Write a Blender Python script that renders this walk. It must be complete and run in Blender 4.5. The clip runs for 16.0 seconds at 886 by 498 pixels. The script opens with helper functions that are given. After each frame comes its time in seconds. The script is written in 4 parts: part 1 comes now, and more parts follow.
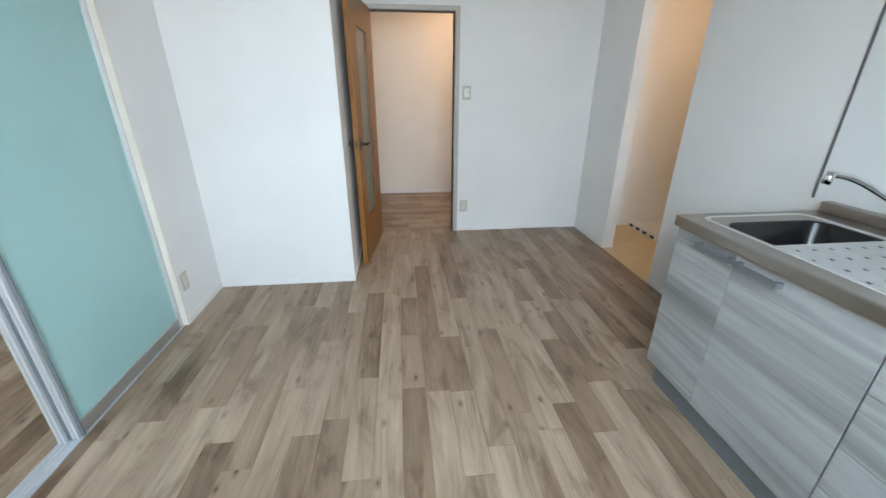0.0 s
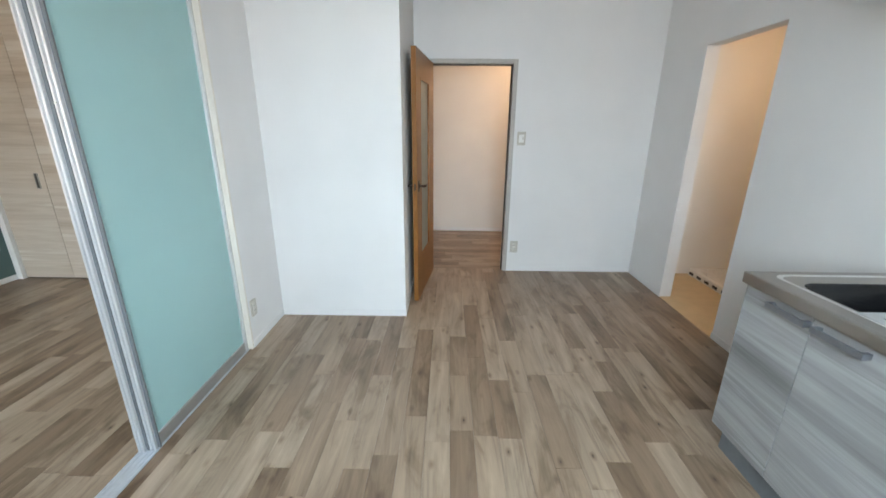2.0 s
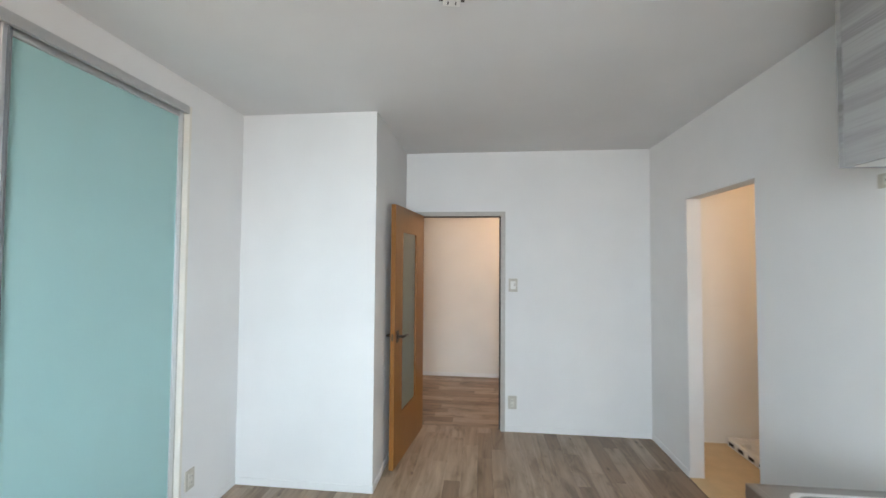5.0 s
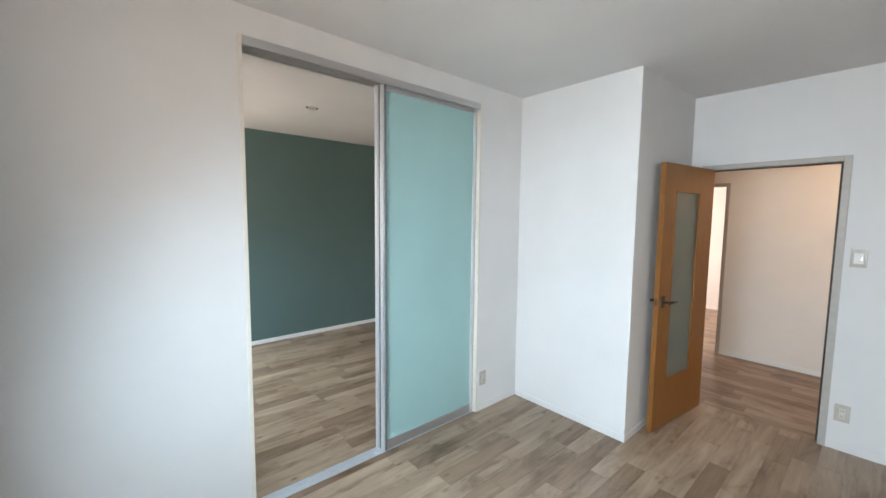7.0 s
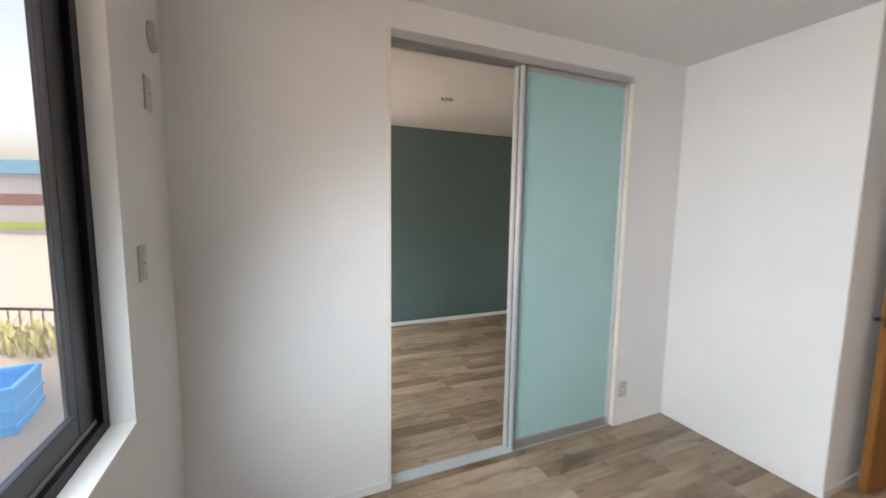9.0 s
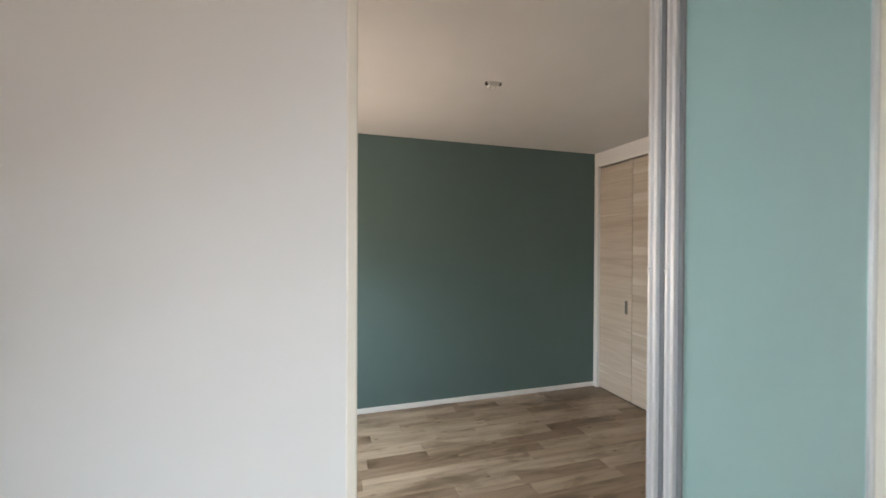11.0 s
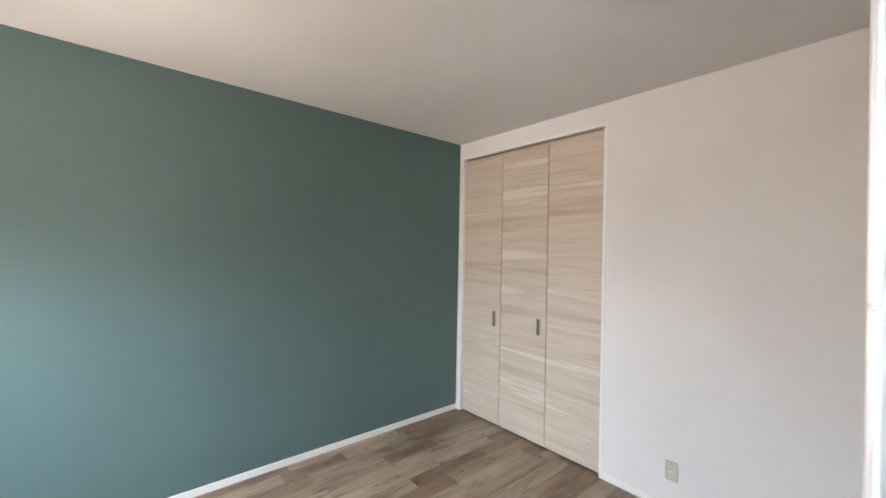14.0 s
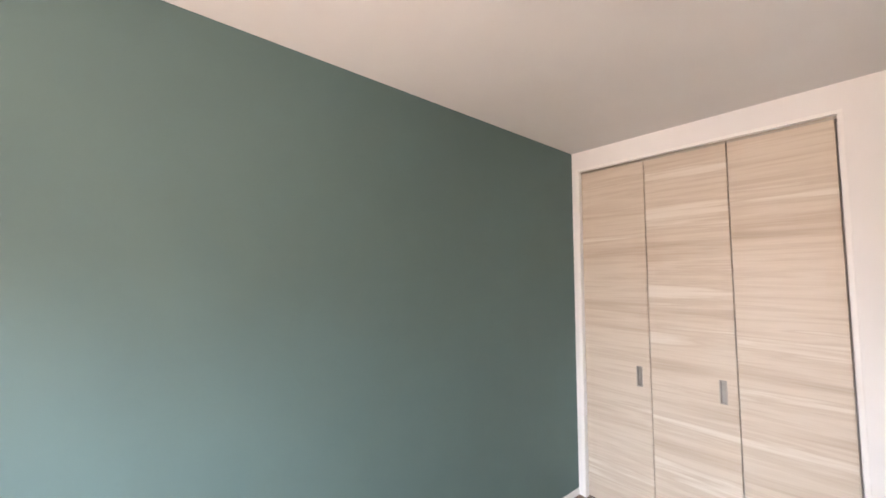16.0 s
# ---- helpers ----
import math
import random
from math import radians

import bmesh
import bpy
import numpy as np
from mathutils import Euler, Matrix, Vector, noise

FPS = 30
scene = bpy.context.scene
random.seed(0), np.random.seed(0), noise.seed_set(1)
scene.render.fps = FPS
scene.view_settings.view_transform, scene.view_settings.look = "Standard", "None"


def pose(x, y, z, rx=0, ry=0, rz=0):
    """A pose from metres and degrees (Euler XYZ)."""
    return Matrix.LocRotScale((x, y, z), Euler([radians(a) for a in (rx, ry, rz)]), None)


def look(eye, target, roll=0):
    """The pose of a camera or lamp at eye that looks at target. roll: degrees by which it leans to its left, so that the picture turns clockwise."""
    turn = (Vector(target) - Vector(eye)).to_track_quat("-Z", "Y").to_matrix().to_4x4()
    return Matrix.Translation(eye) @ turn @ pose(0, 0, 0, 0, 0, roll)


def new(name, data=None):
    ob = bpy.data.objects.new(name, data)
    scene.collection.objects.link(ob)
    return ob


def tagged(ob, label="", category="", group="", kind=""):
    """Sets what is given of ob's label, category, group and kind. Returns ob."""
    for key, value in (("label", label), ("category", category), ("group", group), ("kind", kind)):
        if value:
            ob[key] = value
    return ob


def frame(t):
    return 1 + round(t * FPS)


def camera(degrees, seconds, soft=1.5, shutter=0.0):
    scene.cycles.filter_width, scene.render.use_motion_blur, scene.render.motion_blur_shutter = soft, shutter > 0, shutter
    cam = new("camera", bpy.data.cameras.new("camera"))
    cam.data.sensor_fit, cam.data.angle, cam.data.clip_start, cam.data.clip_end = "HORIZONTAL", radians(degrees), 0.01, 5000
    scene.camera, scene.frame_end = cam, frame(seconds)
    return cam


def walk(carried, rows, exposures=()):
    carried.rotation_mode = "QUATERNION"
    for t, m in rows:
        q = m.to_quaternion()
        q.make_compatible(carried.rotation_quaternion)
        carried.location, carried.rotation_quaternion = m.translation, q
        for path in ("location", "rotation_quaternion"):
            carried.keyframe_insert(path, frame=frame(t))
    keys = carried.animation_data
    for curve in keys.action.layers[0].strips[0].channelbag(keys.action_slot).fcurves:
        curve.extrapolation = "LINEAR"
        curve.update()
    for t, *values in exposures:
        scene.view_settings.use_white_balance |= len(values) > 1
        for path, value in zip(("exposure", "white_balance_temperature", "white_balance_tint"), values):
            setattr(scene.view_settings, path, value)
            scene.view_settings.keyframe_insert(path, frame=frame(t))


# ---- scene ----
cam = camera(98.2, 16.0, shutter=0.4)
PATH = [
    (0, (1.357, -2.708, 1.368), (1.561, -0.873, 0.601), 0.2),
    (0.5, (1.334, -2.719, 1.368), (1.429, -0.881, 0.584), 0.3),
    (1, (1.318, -2.732, 1.376), (1.312, -0.892, 0.593), 0.4),
    (1.5, (1.293, -2.754, 1.4), (1.287, -0.897, 0.658), 0.5),
    (2, (1.3, -2.752, 1.428), (1.277, -0.844, 0.828), 0.5),
    (2.5, (1.327, -2.744, 1.458), (1.321, -0.792, 1.021), 0.5),
    (3, (1.341, -2.759, 1.493), (1.393, -0.775, 1.239), 0.6),
    (3.2, (1.353, -2.764, 1.506), (1.421, -0.772, 1.34), 0.6),
    (5.3, (1.766, -2.5, 1.562), (1.408, -0.533, 1.633), 0.4),
    (5.5, (1.806, -2.472, 1.569), (1.298, -0.539, 1.639), 0.4),
    (6, (1.915, -2.516, 1.597), (0.891, -0.8, 1.659), 0.4),
    (6.5, (2.028, -2.621, 1.588), (0.628, -1.193, 1.521), 0.6),
    (7, (2.088, -2.693, 1.591), (0.585, -1.384, 1.421), 0.6),
    (7.5, (2.107, -2.76, 1.605), (0.619, -1.449, 1.344), 0.5),
    (8, (2.108, -2.788, 1.608), (0.549, -1.565, 1.339), 0.5),
    (8.5, (2.059, -2.797, 1.6), (0.377, -1.745, 1.351), 0.5),
    (9, (1.942, -2.711, 1.568), (0.116, -1.924, 1.355), 0.8),
    (9.5, (1.63, -2.601, 1.575), (-0.245, -1.925, 1.411), 0.7),
    (9.7, (1.513, -2.547, 1.576), (-0.371, -1.891, 1.437), 0.1),
    (11.8, (0.394, -2.093, 1.551), (-1.517, -1.504, 1.574), 0.9),
    (12, (0.334, -2.068, 1.55), (-1.573, -1.466, 1.575), 1.0),
    (12.5, (0.163, -2.028, 1.576), (-1.671, -1.229, 1.587), 0.8),
    (13, (0.072, -2.022, 1.565), (-1.628, -0.968, 1.575), 0.9),
    (13.5, (0.015, -2.012, 1.561), (-1.593, -0.823, 1.567), 0.8),
    (14, (-0.08, -1.915, 1.544), (-1.604, -0.619, 1.554), 1.1),
    (14.5, (-0.26, -1.809, 1.567), (-1.868, -0.624, 1.666), 0.8),
    (15, (-0.562, -1.848, 1.571), (-2.194, -0.697, 1.69), 0.5),
    (15.5, (-0.928, -1.993, 1.57), (-2.483, -0.742, 1.694), 0.4),
    (16, (-1.232, -2.058, 1.616), (-2.756, -0.772, 1.761), 0.1),
]
# brightness of the lights, and the exposure along the way
SKY = 0.19
SUN = 1.5
KSKY, KGROUND, BSKY, BGROUND, FWATT = 20.5, 3.9, 20, 7.0, 22
KDROP, BDROP = 0.62, 1.32
KSPREAD, BSPREAD = 138, 122
HALLW, LAUNW = 2.7, 1.5
EXPOSURES = [(0, 1.84, 7250, 18), (3.2, 1.82, 7400, 19), (7, 1.90, 7350, 20), (9.0, 1.63, 8200, 26), (9.7, 1.51, 8450, 28), (11.9, 1.57, 7700, 22),
             (12.6, 1.92, 7400, 23), (13.2, 2.07, 7400, 24), (14.5, 2.34, 7450, 26), (15.4, 2.50, 7500, 27), (16, 2.62, 7900, 32)]
# ---- body ----
walk(cam, [(t, look(e, g, r)) for t, e, g, r in PATH], EXPOSURES)

# ---------------------------------------------------------------- world and large lights
world = bpy.data.worlds.new("sky")
scene.world = world
world.use_nodes = True
wn = world.node_tree.nodes
sky = wn.new("ShaderNodeTexSky")
sky.sky_type = 'NISHITA'
sky.sun_disc = False
sky.sun_elevation = radians(55)
sky.sun_rotation = radians(23)
sky.dust_density = 6.0
sky.ozone_density = 0.5
wn["Background"].inputs["Strength"].default_value = SKY
world.node_tree.links.new(sky.outputs[0], wn["Background"].inputs["Color"])

sun_data = bpy.data.lights.new("sun", 'SUN')
sun_data.energy, sun_data.angle, sun_data.color = SUN, radians(14), (1.0, 0.96, 0.9)
sun = new("sun", sun_data)
# the sun stands behind the house, so no direct light enters the south rooms
sun.matrix_world = look((6, 14, 22), (0, 0, 0))


def area(name, eye, target, w, h, watts, colour, spread=180):
    d = bpy.data.lights.new(name, 'AREA')
    d.shape, d.size, d.size_y, d.energy, d.color = 'RECTANGLE', w, h, watts, colour
    d.spread = radians(spread)
    ob = new(name, d)
    ob.matrix_world = look(eye, target)
    return ob


DAY = (0.55, 0.81, 1.0)
BOUNCE = (1.0, 0.91, 0.80)
# daylight in the openings of the windows


def daylight(name, x, y, z, w, h, sky_watts, ground_watts, drop, rise, spread):
    """Light through one window: cool from the sky, slanting down, and warm off the ground, slanting up."""
    area(name + "_sky_light", (x, y, z), (x, y + 0.8, z - drop), w, h, sky_watts, DAY, spread)
    area(name + "_ground_light", (x, y - 0.02, z), (x, y + 0.8, z + rise), w, h, ground_watts, BOUNCE, 150)


daylight("kitchen_window", 1.58, -3.36, 1.58, 1.25, 1.25, KSKY, KGROUND, KDROP, 0.45, KSPREAD)
daylight("bedroom_window", -1.75, -3.36, 1.56, 1.2, 1.25, BSKY, BGROUND, BDROP, 0.45, BSPREAD)
area("far_room_window_light", (-1.86, 4.1, 1.5), (0, 4.1, 1.2), 1.2, 1.3, FWATT, BOUNCE, 170)

# ---------------------------------------------------------------- materials


def material(name):
    m = bpy.data.materials.new(name)
    m.use_nodes = True
    nt = m.node_tree
    return m, nt, nt.nodes["Principled BSDF"]


def link(nt, a, b):
    nt.links.new(a, b)


def coords(nt, scale, kind="Object", rand=False):
    tc = nt.nodes.new("ShaderNodeTexCoord")
    mp = nt.nodes.new("ShaderNodeMapping")
    mp.inputs["Scale"].default_value = scale
    link(nt, tc.outputs[kind], mp.inputs["Vector"])
    if rand:
        oi = nt.nodes.new("ShaderNodeObjectInfo")
        mul = nt.nodes.new("ShaderNodeMath")
        mul.operation = 'MULTIPLY'
        mul.inputs[1].default_value = 57.0
        link(nt, oi.outputs["Random"], mul.inputs[0])
        comb = nt.nodes.new("ShaderNodeCombineXYZ")
        for i in range(3):
            link(nt, mul.outputs[0], comb.inputs[i])
        link(nt, comb.outputs[0], mp.inputs["Location"])
    return mp.outputs[0]


def noise_tex(nt, vec, scale, detail=4, rough=0.55, distort=0.0):
    n = nt.nodes.new("ShaderNodeTexNoise")
    n.inputs["Scale"].default_value = scale
    n.inputs["Detail"].default_value = detail
    n.inputs["Roughness"].default_value = rough
    n.inputs["Distortion"].default_value = distort
    link(nt, vec, n.inputs["Vector"])
    return n.outputs["Fac"]


def ramp(nt, fac, stops):
    r = nt.nodes.new("ShaderNodeValToRGB")
    el = r.color_ramp.elements
    while len(el) < len(stops):
        el.new(0.5)
    for e, (p, c) in zip(el, stops):
        e.position = p
        e.color = (*c, 1) if len(c) == 3 else c
    link(nt, fac, r.inputs[0])
    return r.outputs[0]


def mix(nt, fac, a, b, mode='MIX'):
    m = nt.nodes.new("ShaderNodeMix")
    m.data_type, m.blend_type = 'RGBA', mode
    for sock, v in ((m.inputs["Factor"], fac), (m.inputs["A"], a), (m.inputs["B"], b)):
        if isinstance(v, (int, float)):
            sock.default_value = v
        elif isinstance(v, tuple):
            sock.default_value = (*v, 1)
        else:
            link(nt, v, sock)
    return m.outputs["Result"]


def bump(nt, bsdf, height, strength, dist=0.002):
    b = nt.nodes.new("ShaderNodeBump")
    b.inputs["Strength"].default_value = strength
    b.inputs["Distance"].default_value = dist
    link(nt, height, b.inputs["Height"])
    link(nt, b.outputs[0], bsdf.inputs["Normal"])


def paper(name, colour, rough=0.75, grain=0.25, vary=0.04):
    """Wallpaper or paint: fine embossed grain, faint unevenness."""
    m, nt, p = material(name)
    v = coords(nt, (1, 1, 1))
    big = noise_tex(nt, v, 1.3, 3)
    lo = tuple(c * (1 - vary) for c in colour)
    hi = tuple(min(1, c * (1 + vary)) for c in colour)
    link(nt, ramp(nt, big, [(0.3, lo), (0.7, hi)]), p.inputs["Base Color"])
    p.inputs["Roughness"].default_value = rough
    fine = noise_tex(nt, v, 420, 3, 0.6)
    bump(nt, p, fine, grain, 0.0008)
    return m


def plain(name, colour, rough=0.5, metal=0.0, vary=0.06, scale=30, bumpy=0.05):
    m, nt, p = material(name)
    v = coords(nt, (1, 1, 1))
    n = noise_tex(nt, v, scale, 4)
    lo = tuple(c * (1 - vary) for c in colour)
    hi = tuple(min(1, c * (1 + vary)) for c in colour)
    link(nt, ramp(nt, n, [(0.3, lo), (0.7, hi)]), p.inputs["Base Color"])
    p.inputs["Roughness"].default_value = rough
    p.inputs["Metallic"].default_value = metal
    if bumpy:
        bump(nt, p, n, bumpy, 0.0006)
    return m


def brushed(name, colour, rough, along, metal=1.0):
    """Metal with fine lines along one axis."""
    m, nt, p = material(name)
    s = [60, 60, 60]
    s["xyz".index(along)] = 0.7
    v = coords(nt, tuple(s))
    n = noise_tex(nt, v, 1.0, 2)
    lo = tuple(c * 0.96 for c in colour)
    link(nt, ramp(nt, n, [(0.25, lo), (0.75, colour)]), p.inputs["Base Color"])
    rr = nt.nodes.new("ShaderNodeMapRange")
    rr.inputs["To Min"].default_value = rough * 0.92
    rr.inputs["To Max"].default_value = rough * 1.1
    link(nt, n, rr.inputs["Value"])
    link(nt, rr.outputs[0], p.inputs["Roughness"])
    p.inputs["Metallic"].default_value = metal
    return m


def wood(name, stops, scale, rough=0.42, rand=False, waves=2.2, detail=0.35):
    """Printed wood grain; scale is small along the grain, large across it."""
    m, nt, p = material(name)
    v = coords(nt, scale, rand=rand)
    a = noise_tex(nt, v, 1.0, 5, 0.6, waves)
    b = noise_tex(nt, v, 7.0, 3, 0.6, 0.4)
    f = nt.nodes.new("ShaderNodeMath")
    f.operation = 'MULTIPLY_ADD'
    f.inputs[1].default_value = detail
    link(nt, b, f.inputs[0])
    g = nt.nodes.new("ShaderNodeMath")
    g.operation = 'MULTIPLY'
    g.inputs[1].default_value = 1 - detail
    link(nt, a, g.inputs[0])
    link(nt, g.outputs[0], f.inputs[2])
    link(nt, ramp(nt, f.outputs[0], stops), p.inputs["Base Color"])
    p.inputs["Roughness"].default_value = rough
    bump(nt, p, f.outputs[0], 0.12, 0.0006)
    return m


def plank_material():
    """Greyed oak strips: each with its own tone, long grain, blotches and knots."""
    m, nt, p = material("grey_oak_plank")
    oi = nt.nodes.new("ShaderNodeObjectInfo")
    tone = ramp(nt, oi.outputs["Random"], [
        (0.0, (0.350, 0.262, 0.195)), (0.32, (0.325, 0.239, 0.174)), (0.54, (0.300, 0.216, 0.154)),
        (0.70, (0.252, 0.174, 0.120)), (0.86, (0.222, 0.149, 0.101)), (1.0, (0.190, 0.124, 0.082))])
    v = coords(nt, (15, 1.25, 1), rand=True)
    grain = noise_tex(nt, v, 1.0, 6, 0.62, 1.4)
    fine = noise_tex(nt, coords(nt, (150, 5, 1), rand=True), 1.0, 4, 0.6)
    blot = noise_tex(nt, coords(nt, (7, 2.4, 1), rand=True), 1.0, 4, 0.6, 0.8)
    c = mix(nt, 1.0, tone, ramp(nt, grain, [(0.3, (0.66, 0.61, 0.56)), (0.5, (0.97, 0.96, 0.95)), (0.7, (1.20, 1.19, 1.17))]), 'MULTIPLY')
    c = mix(nt, 1.0, c, ramp(nt, blot, [(0.27, (0.46, 0.41, 0.36)), (0.38, (0.74, 0.69, 0.64)), (0.48, (0.98, 0.97, 0.96)), (0.7, (1.10, 1.09, 1.08))]), 'MULTIPLY')
    c = mix(nt, 1.0, c, ramp(nt, fine, [(0.3, (0.94, 0.93, 0.925)), (0.6, (1.02, 1.02, 1.02))]), 'MULTIPLY')
    vor = nt.nodes.new("ShaderNodeTexVoronoi")
    vor.inputs["Scale"].default_value = 1.0
    link(nt, coords(nt, (13, 6.5, 1), rand=True), vor.inputs["Vector"])
    knot = ramp(nt, vor.outputs["Distance"], [(0.03, (0.20, 0.15, 0.12)), (0.09, (0.66, 0.60, 0.56)), (0.24, (1, 1, 1))])
    gate = ramp(nt, vor.outputs["Color"], [(0.46, (0, 0, 0)), (0.50, (1, 1, 1))])
    c = mix(nt, gate, c, mix(nt, 1.0, c, knot, 'MULTIPLY'))
    link(nt, c, p.inputs["Base Color"])
    r = nt.nodes.new("ShaderNodeMapRange")
    r.inputs["To Min"].default_value = 0.27
    r.inputs["To Max"].default_value = 0.42
    link(nt, grain, r.inputs["Value"])
    link(nt, r.outputs[0], p.inputs["Roughness"])
    p.inputs["Specular IOR Level"].default_value = 0.5
    bump(nt, p, fine, 0.10, 0.0005)
    return m


def frosted(name, colour, through_share=0.45):
    """Frosted coloured glass: scatters the light that falls on it and lets part through."""
    m = bpy.data.materials.new(name)
    m.use_nodes = True
    nt = m.node_tree
    nt.nodes.remove(nt.nodes["Principled BSDF"])
    out = nt.nodes["Material Output"]
    v = coords(nt, (1, 1, 1))
    n = noise_tex(nt, v, 2.0, 3)
    col = ramp(nt, n, [(0.3, tuple(c * 0.96 for c in colour)), (0.7, colour)])
    d = nt.nodes.new("ShaderNodeBsdfDiffuse")
    t = nt.nodes.new("ShaderNodeBsdfTranslucent")
    g = nt.nodes.new("ShaderNodeBsdfGlossy")
    g.inputs["Roughness"].default_value = 0.32
    link(nt, col, d.inputs["Color"])
    link(nt, col, t.inputs["Color"])
    m1 = nt.nodes.new("ShaderNodeMixShader")
    m1.inputs[0].default_value = through_share
    link(nt, d.outputs[0], m1.inputs[1])
    link(nt, t.outputs[0], m1.inputs[2])
    fr = nt.nodes.new("ShaderNodeFresnel")
    fr.inputs["IOR"].default_value = 1.4
    m2 = nt.nodes.new("ShaderNodeMixShader")
    link(nt, fr.outputs[0], m2.inputs[0])
    link(nt, m1.outputs[0], m2.inputs[1])
    link(nt, g.outputs[0], m2.inputs[2])
    link(nt, m2.outputs[0], out.inputs["Surface"])
    return m


def clear_glass(name):
    m, nt, p = material(name)
    p.inputs["Base Color"].default_value = (0.93, 0.97, 0.96, 1)
    p.inputs["Roughness"].default_value = 0.0
    p.inputs["Transmission Weight"].default_value = 1.0
    p.inputs["IOR"].default_value = 1.45
    return m


def glowing(name, colour, strength):
    m, nt, p = material(name)
    p.inputs["Base Color"].default_value = (*colour, 1)
    p.inputs["Emission Color"].default_value = (*colour, 1)
    p.inputs["Emission Strength"].default_value = strength
    return m


WHITE = paper("white_wallpaper", (0.745, 0.736, 0.726))
CEIL = paper("ceiling_paper", (0.665, 0.657, 0.65), grain=0.35)
TEAL = paper("teal_wallpaper", (0.090, 0.156, 0.150), rough=0.7, grain=0.3)
CREAM = paper("cream_wallpaper", (0.80, 0.765, 0.71))
TRIM = plain("white_trim", (0.80, 0.79, 0.77), 0.5, vary=0.015, bumpy=0)
SKIRT = plain("wall_white_skirting", (0.745, 0.736, 0.726), 0.55, vary=0.015, bumpy=0)
JAMB = plain("ivory_jamb", (0.74, 0.695, 0.62), 0.5, vary=0.02, bumpy=0)
ALU_FLOOR = plain("floor_track_aluminium", (0.62, 0.66, 0.70), 0.34, 0.55, bumpy=0)
PLATE = plain("ivory_plastic", (0.50, 0.465, 0.40), 0.4, bumpy=0)
PLATE_IN = plain("pale_plastic", (0.60, 0.57, 0.51), 0.35, bumpy=0)
DARKSLOT = plain("dark_slot", (0.03, 0.03, 0.03), 0.6, bumpy=0)
CASING = plain("greige_casing", (0.44, 0.41, 0.37), 0.45)
GASKET = plain("dark_gasket", (0.035, 0.028, 0.022), 0.6)
ALU = plain("satin_aluminium", (0.78, 0.79, 0.805), 0.45, 0.75, vary=0.01, bumpy=0)
ALU_H = plain("satin_aluminium_rail", (0.58, 0.58, 0.575), 0.42, 0.85, vary=0.01, bumpy=0)
STEEL = brushed("stainless_steel", (0.40, 0.372, 0.342), 0.30, "y")
# steel bowl; the near-black base colour stands in for the shade inside it
BOWL = plain("shaded_steel_bowl", (0.007, 0.007, 0.008), 0.24, bumpy=0)
CHROME = plain("chrome", (0.85, 0.86, 0.88), 0.08, 1.0, bumpy=0)
SATIN = plain("satin_nickel", (0.40, 0.37, 0.33), 0.32, 1.0, bumpy=0)
CLOSETPULL = plain("brushed_pull", (0.34, 0.325, 0.305), 0.4, 0.8, bumpy=0)
BRONZE = plain("dark_bronze", (0.075, 0.062, 0.052), 0.36, 0.8, bumpy=0)
PULL = plain("grey_metal_pull", (0.25, 0.26, 0.285), 0.38, 0.8, bumpy=0)
AQUA = frosted("aqua_frosted_glass", (0.60, 0.91, 0.905))
PALE = frosted("pale_frosted_glass", (0.34, 0.40, 0.36), 0.5)
GLASS = clear_glass("clear_glass")
BLACK = plain("black_window_frame", (0.004, 0.005, 0.008), 0.3, bumpy=0)
BLACK.node_tree.nodes["Principled BSDF"].inputs["Specular IOR Level"].default_value = 0.16
SASH = plain("charcoal_sash", (0.018, 0.021, 0.026), 0.32, bumpy=0)
ORANGE = wood("honey_oak", [(0.25, (0.200, 0.075, 0.014)), (0.5, (0.258, 0.099, 0.020)), (0.75, (0.305, 0.125, 0.028))], (22, 22, 1.3), 0.38)
CLOSET = wood("pale_ash_print", [(0.30, (0.40, 0.315, 0.24)), (0.42, (0.52, 0.43, 0.345)), (0.50, (0.60, 0.515, 0.43)), (0.56, (0.52, 0.43, 0.345)), (0.62, (0.65, 0.58, 0.50)), (0.76, (0.72, 0.665, 0.59))], (0.30, 1, 7.0), 0.45, True, 0.4, 0.18)
GREYWOOD = wood("grey_ash_print", [(0.30, (0.135, 0.132, 0.130)), (0.42, (0.245, 0.243, 0.240)), (0.52, (0.345, 0.343, 0.340)), (0.60, (0.235, 0.233, 0.230)), (0.67, (0.375, 0.373, 0.371)), (0.78, (0.43, 0.428, 0.425))], (1, 0.28, 7.0), 0.40, True, 0.5, 0.16)
KICK = plain("grey_kickboard", (0.16, 0.175, 0.19), 0.45)
PANEL = plain("white_kitchen_panel", (0.70, 0.715, 0.715), 0.34, vary=0.01, bumpy=0)
SUBFLOOR = plain("dark_joint", (0.26, 0.20, 0.15), 0.7)
VINYL = plain("beige_cushion_floor", (0.62, 0.47, 0.28), 0.42, scale=9)
WHITEPLASTIC = plain("white_plastic", (0.76, 0.75, 0.72), 0.35)
BOARD = plain("pale_steel_board", (0.50, 0.50, 0.495), 0.36, 0.45, bumpy=0)
RIM = plain("polished_steel_rim", (0.86, 0.85, 0.83), 0.3, 0.8, vary=0.01, bumpy=0)
RODWOOD = wood("brass_wood_rod", [(0.3, (0.42, 0.32, 0.16)), (0.7, (0.62, 0.50, 0.29))], (1.5, 30, 30), 0.35)
PLANK = plank_material()

# ---------------------------------------------------------------- builders


